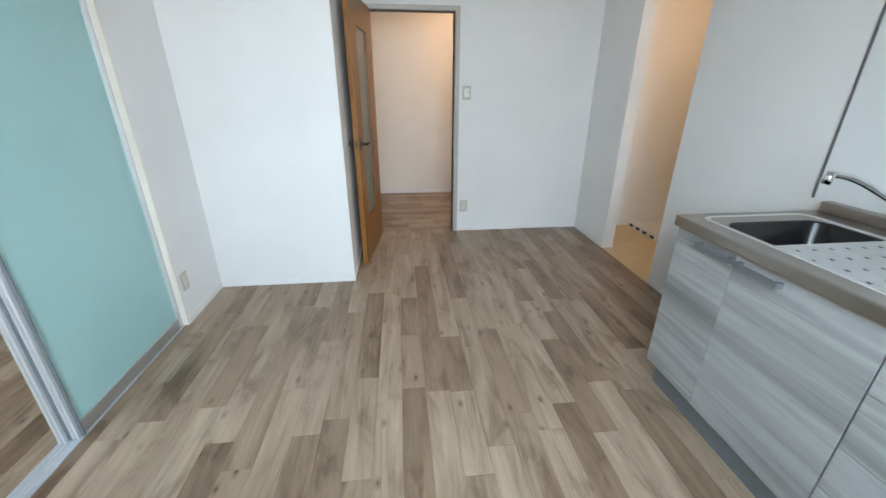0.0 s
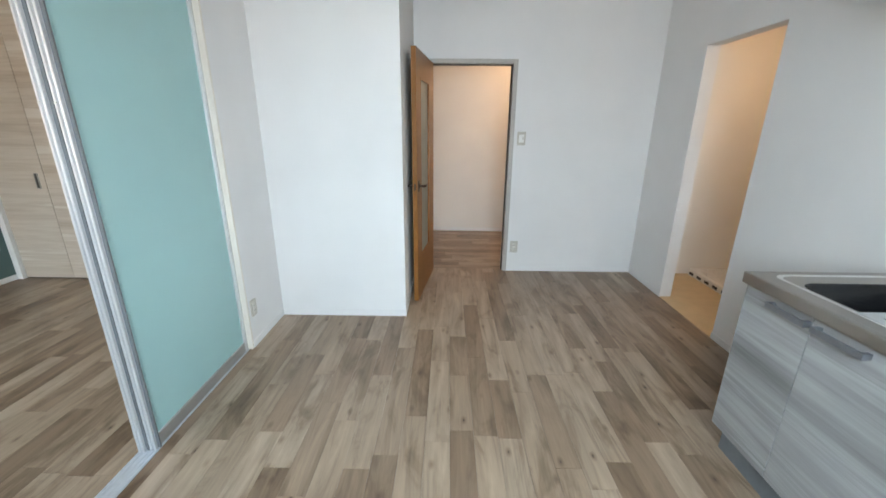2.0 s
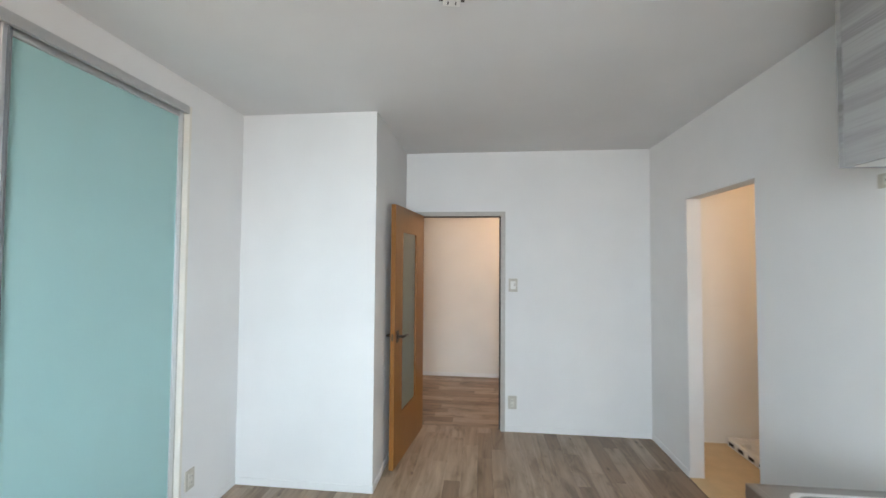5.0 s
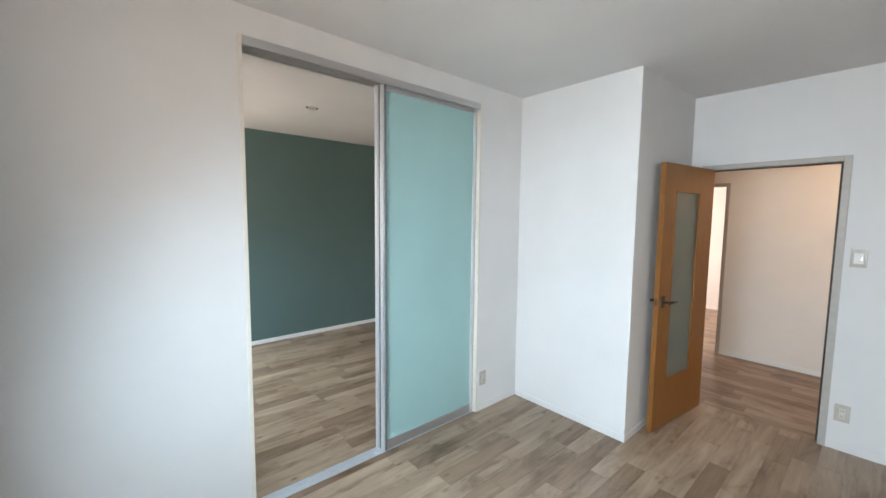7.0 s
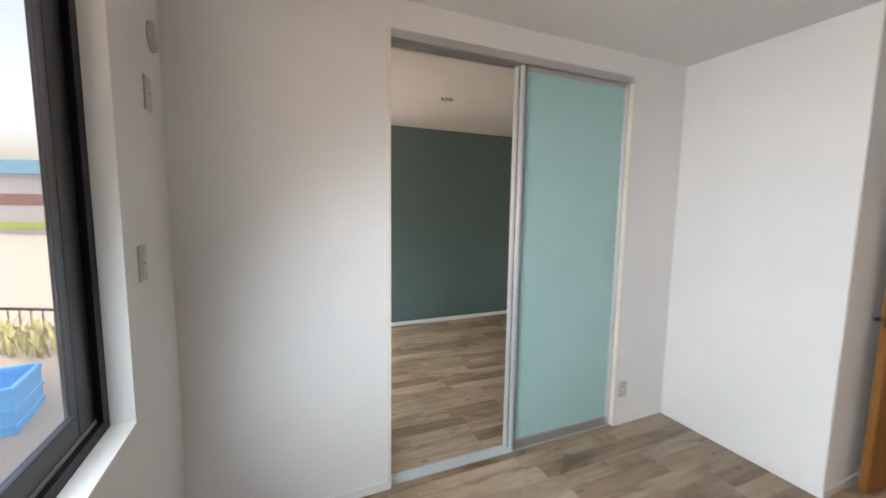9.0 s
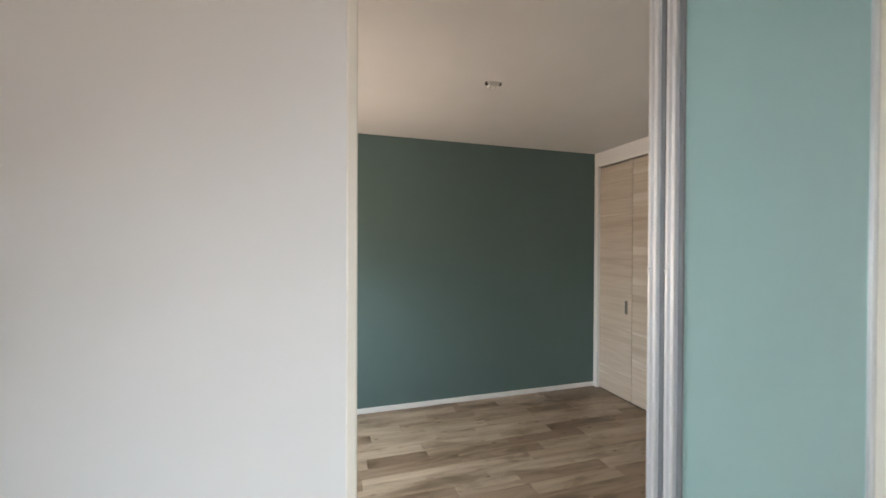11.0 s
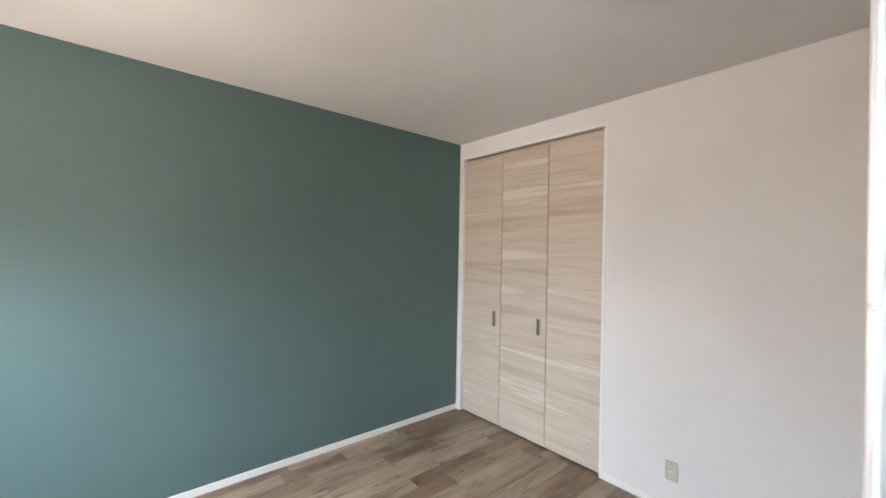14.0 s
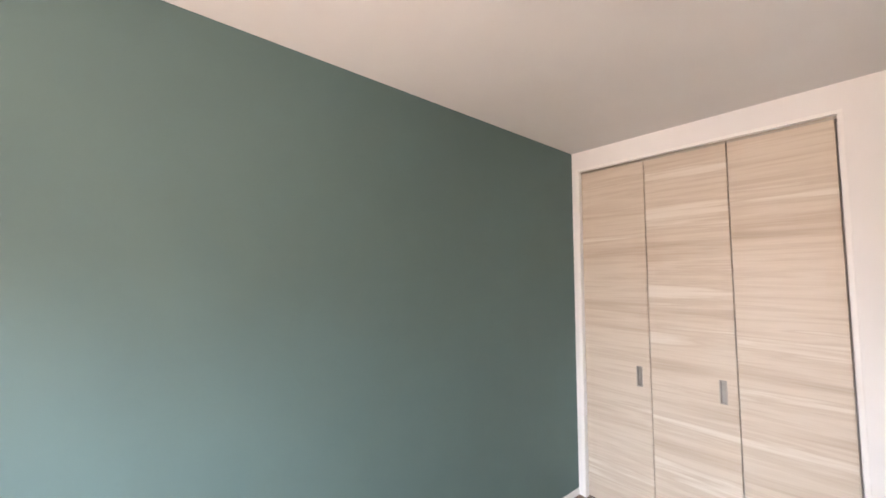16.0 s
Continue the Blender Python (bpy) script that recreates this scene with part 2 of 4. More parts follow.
def box(bm, x0, x1, y0, y1, z0, z1, bevel=0.0, m=None):
    """Add a box with optional rounded edges to bm."""
    r = bmesh.ops.create_cube(bm, size=1.0)
    vs = r["verts"]
    for v in vs:
        v.co = Vector(((x0 + x1) / 2 + v.co.x * (x1 - x0), (y0 + y1) / 2 + v.co.y * (y1 - y0), (z0 + z1) / 2 + v.co.z * (z1 - z0)))
    if m is not None:
        for v in vs:
            v.co = m @ v.co
    if bevel:
        es = list({e for v in vs for e in v.link_edges})
        bmesh.ops.bevel(bm, geom=es, offset=bevel, segments=2, profile=0.6, affect='EDGES')


def cyl(bm, a, b, r, r2=None, seg=20):
    """Add a capped cylinder or cone from a to b."""
    a, b = Vector(a), Vector(b)
    d = b - a
    m = Matrix.Translation((a + b) / 2) @ d.to_track_quat('Z', 'Y').to_matrix().to_4x4()
    bmesh.ops.create_cone(bm, cap_ends=True, segments=seg, radius1=r, radius2=r if r2 is None else r2, depth=d.length, matrix=m)


def mesh(name, bm, mat, smooth=False):
    me = bpy.data.meshes.new(name)
    bm.to_mesh(me)
    bm.free()
    me.materials.append(mat)
    for p in me.polygons:
        p.use_smooth = smooth
    return new(name, me)


def part(name, bm, mat, parent, label="", smooth=False):
    ob = mesh(name, bm, mat, smooth)
    ob.parent = parent
    if label:
        ob["label"] = label
    return ob


def pbox(name, mat, parent, x0, x1, y0, y1, z0, z1, bevel=0.0, label=""):
    bm = bmesh.new()
    box(bm, x0, x1, y0, y1, z0, z1, bevel)
    return part(name, bm, mat, parent, label)


def thing(name, label, category, group="", kind="", at=None):
    ob = new(name)
    ob.empty_display_size = 0.1
    if at is not None:
        ob.matrix_world = at
    return tagged(ob, label, category, group, kind)


def sbox(name, mat, label, category, x0, x1, y0, y1, z0, z1, bevel=0.0):
    bm = bmesh.new()
    box(bm, x0, x1, y0, y1, z0, z1, bevel)
    return tagged(mesh(name, bm, mat), label, category, "", "structure")


def wall(name, mat, label, axis, a0, a1, u0, u1, z0, z1, holes=()):
    """A wall a0..a1 thick along x or y, from u0 to u1, with openings (u0, u1, z0, z1) cut through."""
    us = sorted({u0, u1, *[h[0] for h in holes], *[h[1] for h in holes]})
    zs = sorted({z0, z1, *[h[2] for h in holes], *[h[3] for h in holes]})
    us = [u for u in us if u0 <= u <= u1]
    zs = [z for z in zs if z0 <= z <= z1]

    def solid(i, j):
        if not (0 <= i < len(us) - 1 and 0 <= j < len(zs) - 1):
            return False
        cu, cz = (us[i] + us[i + 1]) / 2, (zs[j] + zs[j + 1]) / 2
        return not any(h[0] < cu < h[1] and h[2] < cz < h[3] for h in holes)

    bm = bmesh.new()

    def quad(*pts):
        bm.faces.new([bm.verts.new((a, u, z) if axis == "x" else (u, a, z)) for a, u, z in pts])

    for i in range(len(us) - 1):
        for j in range(len(zs) - 1):
            if not solid(i, j):
                continue
            ua, ub, za, zb = us[i], us[i + 1], zs[j], zs[j + 1]
            for a in (a0, a1):
                quad((a, ua, za), (a, ub, za), (a, ub, zb), (a, ua, zb))
            for di, u in ((-1, ua), (1, ub)):
                if not solid(i + di, j):
                    quad((a0, u, za), (a1, u, za), (a1, u, zb), (a0, u, zb))
            for dj, z in ((-1, za), (1, zb)):
                if not solid(i, j + dj):
                    quad((a0, ua, z), (a1, ua, z), (a1, ub, z), (a0, ub, z))
    bmesh.ops.remove_doubles(bm, verts=bm.verts, dist=1e-5)
    bmesh.ops.recalc_face_normals(bm, faces=bm.faces)
    return tagged(mesh(name, bm, mat), label, "wall", "", "structure")


# ---------------------------------------------------------------- the shell
H = 2.59            # ceiling of kitchen and bedroom
XR = 3.21           # east wall of the kitchen
YN = 1.06           # door wall of the kitchen
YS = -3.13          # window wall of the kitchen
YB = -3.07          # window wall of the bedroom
XT = -2.86          # teal wall
YC = 0.652          # closet wall
YH = 2.70           # far wall of the hall

wall("wall_kitchen_west", WHITE, "white papered wall with a wide sliding door opening", "x", -0.12, 0.0, YS, 1.16, 0, H, [(-2.173, -0.508, -1, 2.449)])
wall("wall_bedroom_teal", TEAL, "dark teal papered accent wall", "x", XT - 0.12, XT, YB, YC + 0.12, 0, H)
wall("wall_bedroom_closet", WHITE, "white papered wall around the closet", "y", YC, YC + 0.12, XT, -0.12, 0, H, [(-2.806, -1.386, -1, 2.436)])
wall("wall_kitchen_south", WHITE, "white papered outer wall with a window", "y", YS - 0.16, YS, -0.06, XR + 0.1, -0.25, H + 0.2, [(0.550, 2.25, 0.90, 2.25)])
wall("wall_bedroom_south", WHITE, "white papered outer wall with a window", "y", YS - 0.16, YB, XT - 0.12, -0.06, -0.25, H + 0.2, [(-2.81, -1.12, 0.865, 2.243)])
wall("wall_kitchen_east", WHITE, "white papered wall with an opening to the laundry corner", "x", XR, XR + 0.10, YS, YN, 0, H, [(-0.273, 0.442, -1, 2.033)])
wall("wall_kitchen_north", WHITE, "white papered wall with the hall doorway", "y", YN, YN + 0.10, 0.977, XR + 0.1, 0, H, [(1.10, 1.882, -1, 1.992)])
sbox("wall_block", WHITE, "white papered boxed-out corner", "wall", 0.0, 0.977, 0.0, 1.16, 0, H)
wall("wall_hall_north", CREAM, "cream papered hall wall with a doorway", "y", YH, YH + 0.1, -0.6, 2.75, 0, 2.6, [(0.05, 0.862, -1, 1.97)])
wall("wall_hall_east", CREAM, "cream papered hall end wall", "x", 2.65, 2.75, 1.16, YH, 0, 2.6)
wall("wall_hall_west", CREAM, "cream papered hall end wall", "x", -0.6, -0.5, 1.16, YH, 0, 2.6)
wall("wall_far_room_north", WHITE, "white papered wall of the far room", "y", 5.3, 5.4, -1.9, 1.5, 0, 2.6)
wall("wall_far_room_east", WHITE, "white papered wall of the far room", "x", 1.4, 1.5, YH + 0.1, 5.3, 0, 2.6)
wall("wall_far_room_west", WHITE, "white papered wall of the far room with a window opening", "x", -1.9, -1.8, YH + 0.1, 5.3, 0, 2.6, [(3.4, 4.8, 0.85, 2.15)])
wall("wall_laundry_north", CREAM, "cream papered laundry wall", "y", YN - 0.02, YN + 0.08, XR + 0.101, 4.7, 0, 2.5)
wall("wall_laundry_east", CREAM, "cream papered laundry wall", "x", 4.6, 4.7, -0.7, YN - 0.02, 0, 2.5)
wall("wall_laundry_south", CREAM, "cream papered laundry wall", "y", -0.8, -0.7, XR + 0.1, 4.7, 0, 2.5)
wall("wall_closet_back", WHITE, "plain inner wall of the closet", "y", 1.16, 1.26, XT - 0.12, -0.12, 0, H)

sbox("ceiling_kitchen", CEIL, "white papered ceiling", "ceiling", -0.06, XR + 0.1, YS - 0.02, 1.16, H, H + 0.1)
sbox("ceiling_bedroom", CEIL, "white papered ceiling", "ceiling", XT - 0.12, -0.06, YS - 0.02, 1.26, H, H + 0.1)
sbox("ceiling_hall", CEIL, "white papered ceiling", "ceiling", -0.6, 2.75, 1.161, YH + 0.1, 2.45, 2.6)
sbox("ceiling_far_room", CEIL, "white papered ceiling", "ceiling", -1.9, 1.5, YH + 0.1, 5.4, 2.45, 2.6)
sbox("ceiling_laundry", CEIL, "white papered ceiling", "ceiling", XR + 0.1, 4.7, -0.8, 1.06, 2.35, 2.5)

# skirting
SK = 0.05


def skirting(x0, x1, y0, y1, mat=TRIM):
    bm = bmesh.new()
    box(bm, x0, x1, y0, y1, 0.0, SK, 0.0015)
    tagged(mesh("baseboard", bm, mat), "low white skirting board along the wall", "baseboard", "", "structure")


T = 0.005
skirting(0, T, YS, -2.187, SKIRT)
skirting(0, T, -0.491, 0, SKIRT)
skirting(T, 0.977, -T, 0, SKIRT)
skirting(0.977, 0.977 + T, -T, YN, SKIRT)
skirting(0.977 + T, 1.055, YN - T, YN, SKIRT)
skirting(1.921, XR, YN - T, YN, SKIRT)
skirting(XR - T, XR, 0.44, YN - T, SKIRT)
skirting(XR - T, XR, -1.24, -0.27, SKIRT)
skirting(T, XR, YS, YS + T, SKIRT)
skirting(XT, XT + T, YB, YC)
skirting(XT + T, -0.12, YB, YB + T)
skirting(-1.365, -0.12, YC - T, YC)
skirting(-0.12 - T, -0.12, YB + T, -2.2)
skirting(-0.12 - T, -0.12, -0.48, YC - T)
skirting(0.898, 2.65, YH - T, YH)
skirting(-1.8, 1.4, 5.3 - T, 5.3)

# ---------------------------------------------------------------- sliding door between kitchen and bedroom
SL0, SL1, SLZ = -2.173, -0.508, 2.408


def sliding_frame():
    f = thing("door_frame_1", "ivory and aluminium frame of the sliding door opening", "door frame", "", "structure")
    for y0, y1 in ((SL0 - 0.017, SL0 + 0.003), (SL1 - 0.003, SL1 + 0.016)):
        pbox("jamb", JAMB, f, -0.124, 0.004, y0, y1, 0.0, SLZ + 0.041, 0.003)
    bm = bmesh.new()
    box(bm, -0.124, 0.004, SL0 + 0.003, SL1 - 0.003, SLZ + 0.020, SLZ + 0.041)
    part("head", bm, ALU_H, f, "aluminium head casing")
    bm = bmesh.new()
    for x0, x1 in ((-0.124, -0.106), (-0.062, -0.056), (-0.014, 0.004)):
        box(bm, x0, x1, SL0 + 0.003, SL1 - 0.003, SLZ - 0.003, SLZ + 0.020)
    part("head_track", bm, ALU_H, f, "aluminium track with two grooves")
    bm = bmesh.new()
    box(bm, -0.105, -0.020, SL0, SL1, -0.03, 0.001)
    for x in (-0.101, -0.082, -0.060, -0.040, -0.0235):
        box(bm, x - 0.0025, x + 0.0025, SL0, SL1, 0.001, 0.004, 0.0008)
    part("floor_track", bm, ALU_FLOOR, f, "grey aluminium floor track")
    bm = bmesh.new()
    box(bm, -0.104, -0.030, SL1 - 0.016, SL1, 0.0, SLZ - 0.004, 0.001)
    part("end_channel", bm, ALU_H, f)
    return f


def sliding_panel(x0, x1, y0, y1, label):
    d = thing("sliding_door", label, "sliding door", "panels of the sliding door")
    z0, z1 = 0.006, SLZ + 0.004
    xm = (x0 + x1) / 2
    # the pull stile ends in two rounded ribs with a shallow channel between them
    bm = bmesh.new()
    rib = 0.0085
    box(bm, x0, x0 + rib, y0 - 0.010, y0 + 0.018, z0, z1, 0.003)
    box(bm, x1 - rib, x1, y0 - 0.010, y0 + 0.018, z0, z1, 0.003)
    box(bm, x0 + rib, x1 - rib, y0 + 0.002, y0 + 0.018, z0, z1)
    stile = part("stile", bm, ALU, d)
    bm = bmesh.new()
    cyl(bm, (x0 + 0.005, y0 - 0.0125, 1.50), (x0 + 0.005, y0 - 0.009, 1.50), 0.0042, 0.0048, 14)
    part("bumper", bm, WHITEPLASTIC, stile, "small white rubber bumper", True)
    # added dark strip that stands in for the shaded gap between the panels
    pbox("gap_strip", KICK, d, x1, x1 + 0.0125, y0 + 0.004, y0 + 0.012, z0 + 0.004, z1 - 0.004, 0, "dark strip added for the shaded gap beside the panel")
    bm = bmesh.new()
    box(bm, x0, x1, y1 - 0.022, y1, z0, z1, 0.002)
    part("stile", bm, ALU, d)
    pbox("bottom_rail", ALU_H, d, x0 + 0.001, x1 - 0.001, y0 + 0.018, y1 - 0.022, z0, z0 + 0.062, 0.002)
    pbox("top_rail", ALU_H, d, x0 + 0.001, x1 - 0.001, y0 + 0.018, y1 - 0.022, z1 - 0.034, z1, 0.002)
    pbox("pane", AQUA, d, xm - 0.003, xm + 0.003, y0 + 0.012, y1 - 0.016, z0 + 0.05, z1 - 0.03, 0, "aqua frosted glass")
    bm = bmesh.new()
    for y in (y0 + 0.1, y1 - 0.1):
        cyl(bm, (xm, y, z1 - 0.01), (xm, y, z1 + 0.012), 0.006, seg=10)
    part("guide_pin", bm, ALU, d)
    return d


sliding_frame()
sliding_panel(-0.054, -0.026, -1.358, -0.524, "sliding door panel of aqua frosted glass in aluminium, slid open")
sliding_panel(-0.096, -0.068, -1.373, -0.524, "rear sliding panel of aqua frosted glass, stacked behind another")

# ---------------------------------------------------------------- hall door


def hall_door():
    f = thing("door_frame_2", "greige casing of the hall doorway with a dark seal", "door frame", "", "structure")
    for x0, x1 in ((1.058, 1.103), (1.878, 1.918)):
        pbox("jamb", CASING, f, x0, x1, YN - 0.012, YN + 0.112, 0, 2.026, 0.002)
    pbox("head", CASING, f, 1.103, 1.878, YN - 0.012, YN + 0.112, 1.988, 2.026, 0.002)
    for x0, x1 in ((1.103, 1.118), (1.866, 1.878)):
        pbox("stop", CASING, f, x0, x1, YN + 0.045, YN + 0.08, 0, 1.988, 0.001)
    bm = bmesh.new()
    box(bm, 1.864, 1.8775, YN + 0.032, YN + 0.045, 0, 1.976)
    box(bm, 1.118, 1.8775, YN + 0.032, YN + 0.045, 1.976, 1.9875)
    part("seal", bm, GASKET, f, "dark rubber seal")
    # the leaf stands open against the boxed-out corner; local y runs from the hinge to the free edge
    ang = math.degrees(math.atan2(-0.097, 0.769))
    d = thing("hall_door", "honey oak hall door with a tall frosted pane, standing open", "door", at=pose(1.118, YN - 0.016, 0, 0, 0, ang))
    w, th, z0, z1 = 0.775, 0.036, 0.008, 1.986
    g0, g1, gz0, gz1 = 0.235, 0.615, 0.37, 1.795
    bm = bmesh.new()
    for y0, y1, a, b in ((-w, -g1, z0, z1), (-g0, 0, z0, z1), (-g1, -g0, z0, gz0), (-g1, -g0, gz1, z1)):
        box(bm, 0, th, y0, y1, a, b)
    bmesh.ops.remove_doubles(bm, verts=bm.verts, dist=1e-5)
    part("leaf", bm, ORANGE, d)
    pbox("pane", PALE, d, th / 2 - 0.003, th / 2 + 0.003, -g1 - 0.002, -g0 + 0.002, gz0 - 0.002, gz1 + 0.002, 0, "pale frosted glass")
    bm = bmesh.new()
    for x0, x1 in ((-0.002, 0.010), (th - 0.010, th + 0.002)):
        box(bm, x0, x1, -g1, -g1 + 0.010, gz0, gz1)
        box(bm, x0, x1, -g0 - 0.010, -g0, gz0, gz1)
        box(bm, x0, x1, -g1 + 0.010, -g0 - 0.010, gz0, gz0 + 0.010)
        box(bm, x0, x1, -g1 + 0.010, -g0 - 0.010, gz1 - 0.010, gz1)
    part("glazing_bead", bm, ORANGE, d)
    for s, x in ((1, th), (-1, 0.0)):
        h = part("handle", handle_mesh(s, x, w), BRONZE, d, "dark bronze lever handle", True)
        bm = bmesh.new()
        box(bm, min(x, x + s * 0.007), max(x, x + s * 0.007), -w + 0.032, -w + 0.078, 0.940, 1.030, 0.003)
        part("handle_plate", bm, BRONZE, h)
    bm = bmesh.new()
    box(bm, 0.010, th - 0.010, -w - 0.001, -w + 0.004, 0.960, 1.010)
    part("latch_plate", bm, BRONZE, d)
    for z in (0.25, 1.0, 1.75):
        bm = bmesh.new()
        cyl(bm, (-0.004, 0.006, z - 0.05), (-0.004, 0.006, z + 0.05), 0.007, seg=12)
        part("hinge", bm, SATIN, d)


def handle_mesh(s, x, w):
    bm = bmesh.new()
    y = -w + 0.055
    cyl(bm, (x + s * 0.004, y, 0.985), (x + s * 0.012, y, 0.985), 0.022)
    cyl(bm, (x + s * 0.010, y, 0.985), (x + s * 0.052, y, 0.985), 0.0095)
    cyl(bm, (x + s * 0.048, y - 0.009, 0.985), (x + s * 0.046, y + 0.115, 0.981), 0.0105, 0.0085)
    bmesh.ops.create_uvsphere(bm, u_segments=14, v_segments=8, radius=0.0085, matrix=Matrix.Translation((x + s * 0.046, y + 0.115, 0.981)))
    return bm


hall_door()

# far doorway in the hall
far = thing("door_frame_3", "greige casing of the far room doorway", "door frame", "", "structure")
pbox("jamb", CASING, far, 0.862, 0.898, YH - 0.012, YH + 0.112, 0, 2.004, 0.002)
pbox("jamb", CASING, far, 0.014, 0.05, YH - 0.012, YH + 0.112, 0, 2.004, 0.002)
pbox("head", CASING, far, 0.05, 0.862, YH - 0.012, YH + 0.112, 1.97, 2.004, 0.002)

# ---------------------------------------------------------------- closet


def closet():
    tr = thing("closet_trim", "thin ivory trim round the closet opening", "door trim", "", "structure")
    pbox("jamb", TRIM, tr, -2.826, -2.802, YC - 0.005, YC + 0.075, 0, 2.434, 0.002)
    pbox("jamb", TRIM, tr, -1.390, -1.367, YC - 0.005, YC + 0.075, 0, 2.434, 0.002)
    pbox("head", TRIM, tr, -2.826, -1.367, YC - 0.005, YC + 0.075, 2.434, 2.454, 0.002)
    bm = bmesh.new()
    box(bm, -2.802, -1.390, YC + 0.03, YC + 0.07, 2.417, 2.434)
    part("head_track", bm, SATIN, tr, "dark metal door track")
    xs = [-2.798, -2.331, -1.857, -1.397]
    for i in range(3):
        a, b = xs[i] + 0.003, xs[i + 1] - 0.003
        d = thing("closet_door", "pale ash closet door with horizontal grain, closed", "closet door", "closet doors")
        d.location = ((a + b) / 2, YC + 0.028, 0)
        w = (b - a) / 2
        bm = bmesh.new()
        py = 0.945
        if i < 2:      # opening for the recessed pull
            p0, p1 = w - 0.085, w - 0.055
            box(bm, -w, p0, 0, 0.024, 0.012, 2.417)
            box(bm, p1, w, 0, 0.024, 0.012, 2.417)
            box(bm, p0, p1, 0, 0.024, 0.012, py - 0.065)
            box(bm, p0, p1, 0, 0.024, py + 0.065, 2.417)
            bmesh.ops.remove_doubles(bm, verts=bm.verts, dist=1e-5)
        else:
            box(bm, -w, w, 0, 0.024, 0.012, 2.417, 0.0015)
        part("panel", bm, CLOSET, d)
        if i < 2:
            bm = bmesh.new()
            box(bm, p0 + 0.001, p1 - 0.001, 0.014, 0.020, py - 0.064, py + 0.064)
            box(bm, p0 - 0.003, p0 + 0.003, -0.003, 0.016, py - 0.068, py + 0.068, 0.001)
            box(bm, p1 - 0.003, p1 + 0.003, -0.003, 0.016, py - 0.068, py + 0.068, 0.001)
            box(bm, p0 + 0.003, p1 - 0.003, -0.003, 0.016, py + 0.062, py + 0.068, 0.001)
            box(bm, p0 + 0.003, p1 - 0.003, -0.003, 0.016, py - 0.068, py - 0.062, 0.001)
            part("recessed_pull", bm, CLOSETPULL, d, "satin metal recessed pull")
        bm = bmesh.new()
        box(bm, -w + 0.002, w - 0.002, 0.0035, 0.0235, 0.004, 0.012)
        part("bottom_edge", bm, DARKSLOT, d)


closet()

# ---------------------------------------------------------------- windows


def window(name, x0, x1, z0, z1, split, fy1, yi):
    w = thing(name, "black aluminium sliding window in a white reveal", "window", "", "structure")
    fy0 = fy1 - 0.09
    bm = bmesh.new()
    box(bm, x0, x0 + 0.045, fy0, fy1, z0, z1, 0.002)
    box(bm, x1 - 0.045, x1, fy0, fy1, z0, z1, 0.002)
    box(bm, x0 + 0.045, x1 - 0.045, fy0, fy1, z0, z0 + 0.04, 0.002)
    box(bm, x0 + 0.045, x1 - 0.045, fy0, fy1, z1 - 0.05, z1, 0.002)
    part("window_frame", bm, BLACK, w)
    bm = bmesh.new()
    for y in (fy1 - 0.017, fy1 - 0.043, fy1 - 0.069):
        box(bm, x0 + 0.045, x1 - 0.045, y - 0.002, y + 0.002, z0 + 0.040, z0 + 0.052)
    part("window_track", bm, ALU_H, w, "bright metal running track")
    for a, b, y in ((x0 + 0.047, split + 0.03, fy1 - 0.031), (split - 0.03, x1 - 0.047, fy1 - 0.059)):
        s = 0.092
        bm = bmesh.new()
        box(bm, a, a + s, y - 0.014, y + 0.014, z0 + 0.046, z1 - 0.052, 0.003)
        box(bm, b - s, b, y - 0.014, y + 0.014, z0 + 0.046, z1 - 0.052, 0.003)
        box(bm, a + s, b - s, y - 0.013, y + 0.013, z0 + 0.046, z0 + 0.115, 0.003)
        box(bm, a + s, b - s, y - 0.013, y + 0.013, z1 - 0.11, z1 - 0.052, 0.003)
        sash = part("sash", bm, SASH, w)
        g = pbox("pane", GLASS, sash, a + s - 0.006, b - s + 0.006, y - 0.003, y + 0.003, z0 + 0.11, z1 - 0.105, 0, "clear window glass")
        g.visible_shadow = False
    bm = bmesh.new()
    box(bm, x0 - 0.001, x0 + 0.004, fy1, yi + 0.003, z0, z1)
    box(bm, x1 - 0.004, x1 + 0.001, fy1, yi + 0.003, z0, z1)
    box(bm, x0 + 0.004, x1 - 0.004, fy1, yi + 0.003, z1 - 0.004, z1 + 0.001)
    part("window_reveal", bm, TRIM, w)
    bm = bmesh.new()
    box(bm, x0 + 0.004, x1 - 0.004, fy1, yi + 0.006, z0 - 0.004, z0 + 0.006, 0.002)
    part("window_sill", bm, TRIM, w)


window("window_1", 0.550, 2.25, 0.90, 2.25, 1.41, -3.19, YS)
window("window_2", -2.81, -1.12, 0.865, 2.243, -1.96, -3.15, YB)

# ---------------------------------------------------------------- kitchen run
CT = 0.884
CF = 2.53        # face of the cabinet doors
CE = -1.278      # free end of the run


def bar_handle(y0, y1, z, parent):
    bm = bmesh.new()
    box(bm, CF - 0.030, CF - 0.022, y0, y1, z - 0.011, z + 0.011, 0.002)
    for y in (y0 + 0.008, y1 - 0.008):
        box(bm, CF - 0.024, CF + 0.001, y - 0.008, y + 0.008, z - 0.010, z + 0.010, 0.002)
    return part("handle", bm, PULL, parent, "grey metal bar handle")


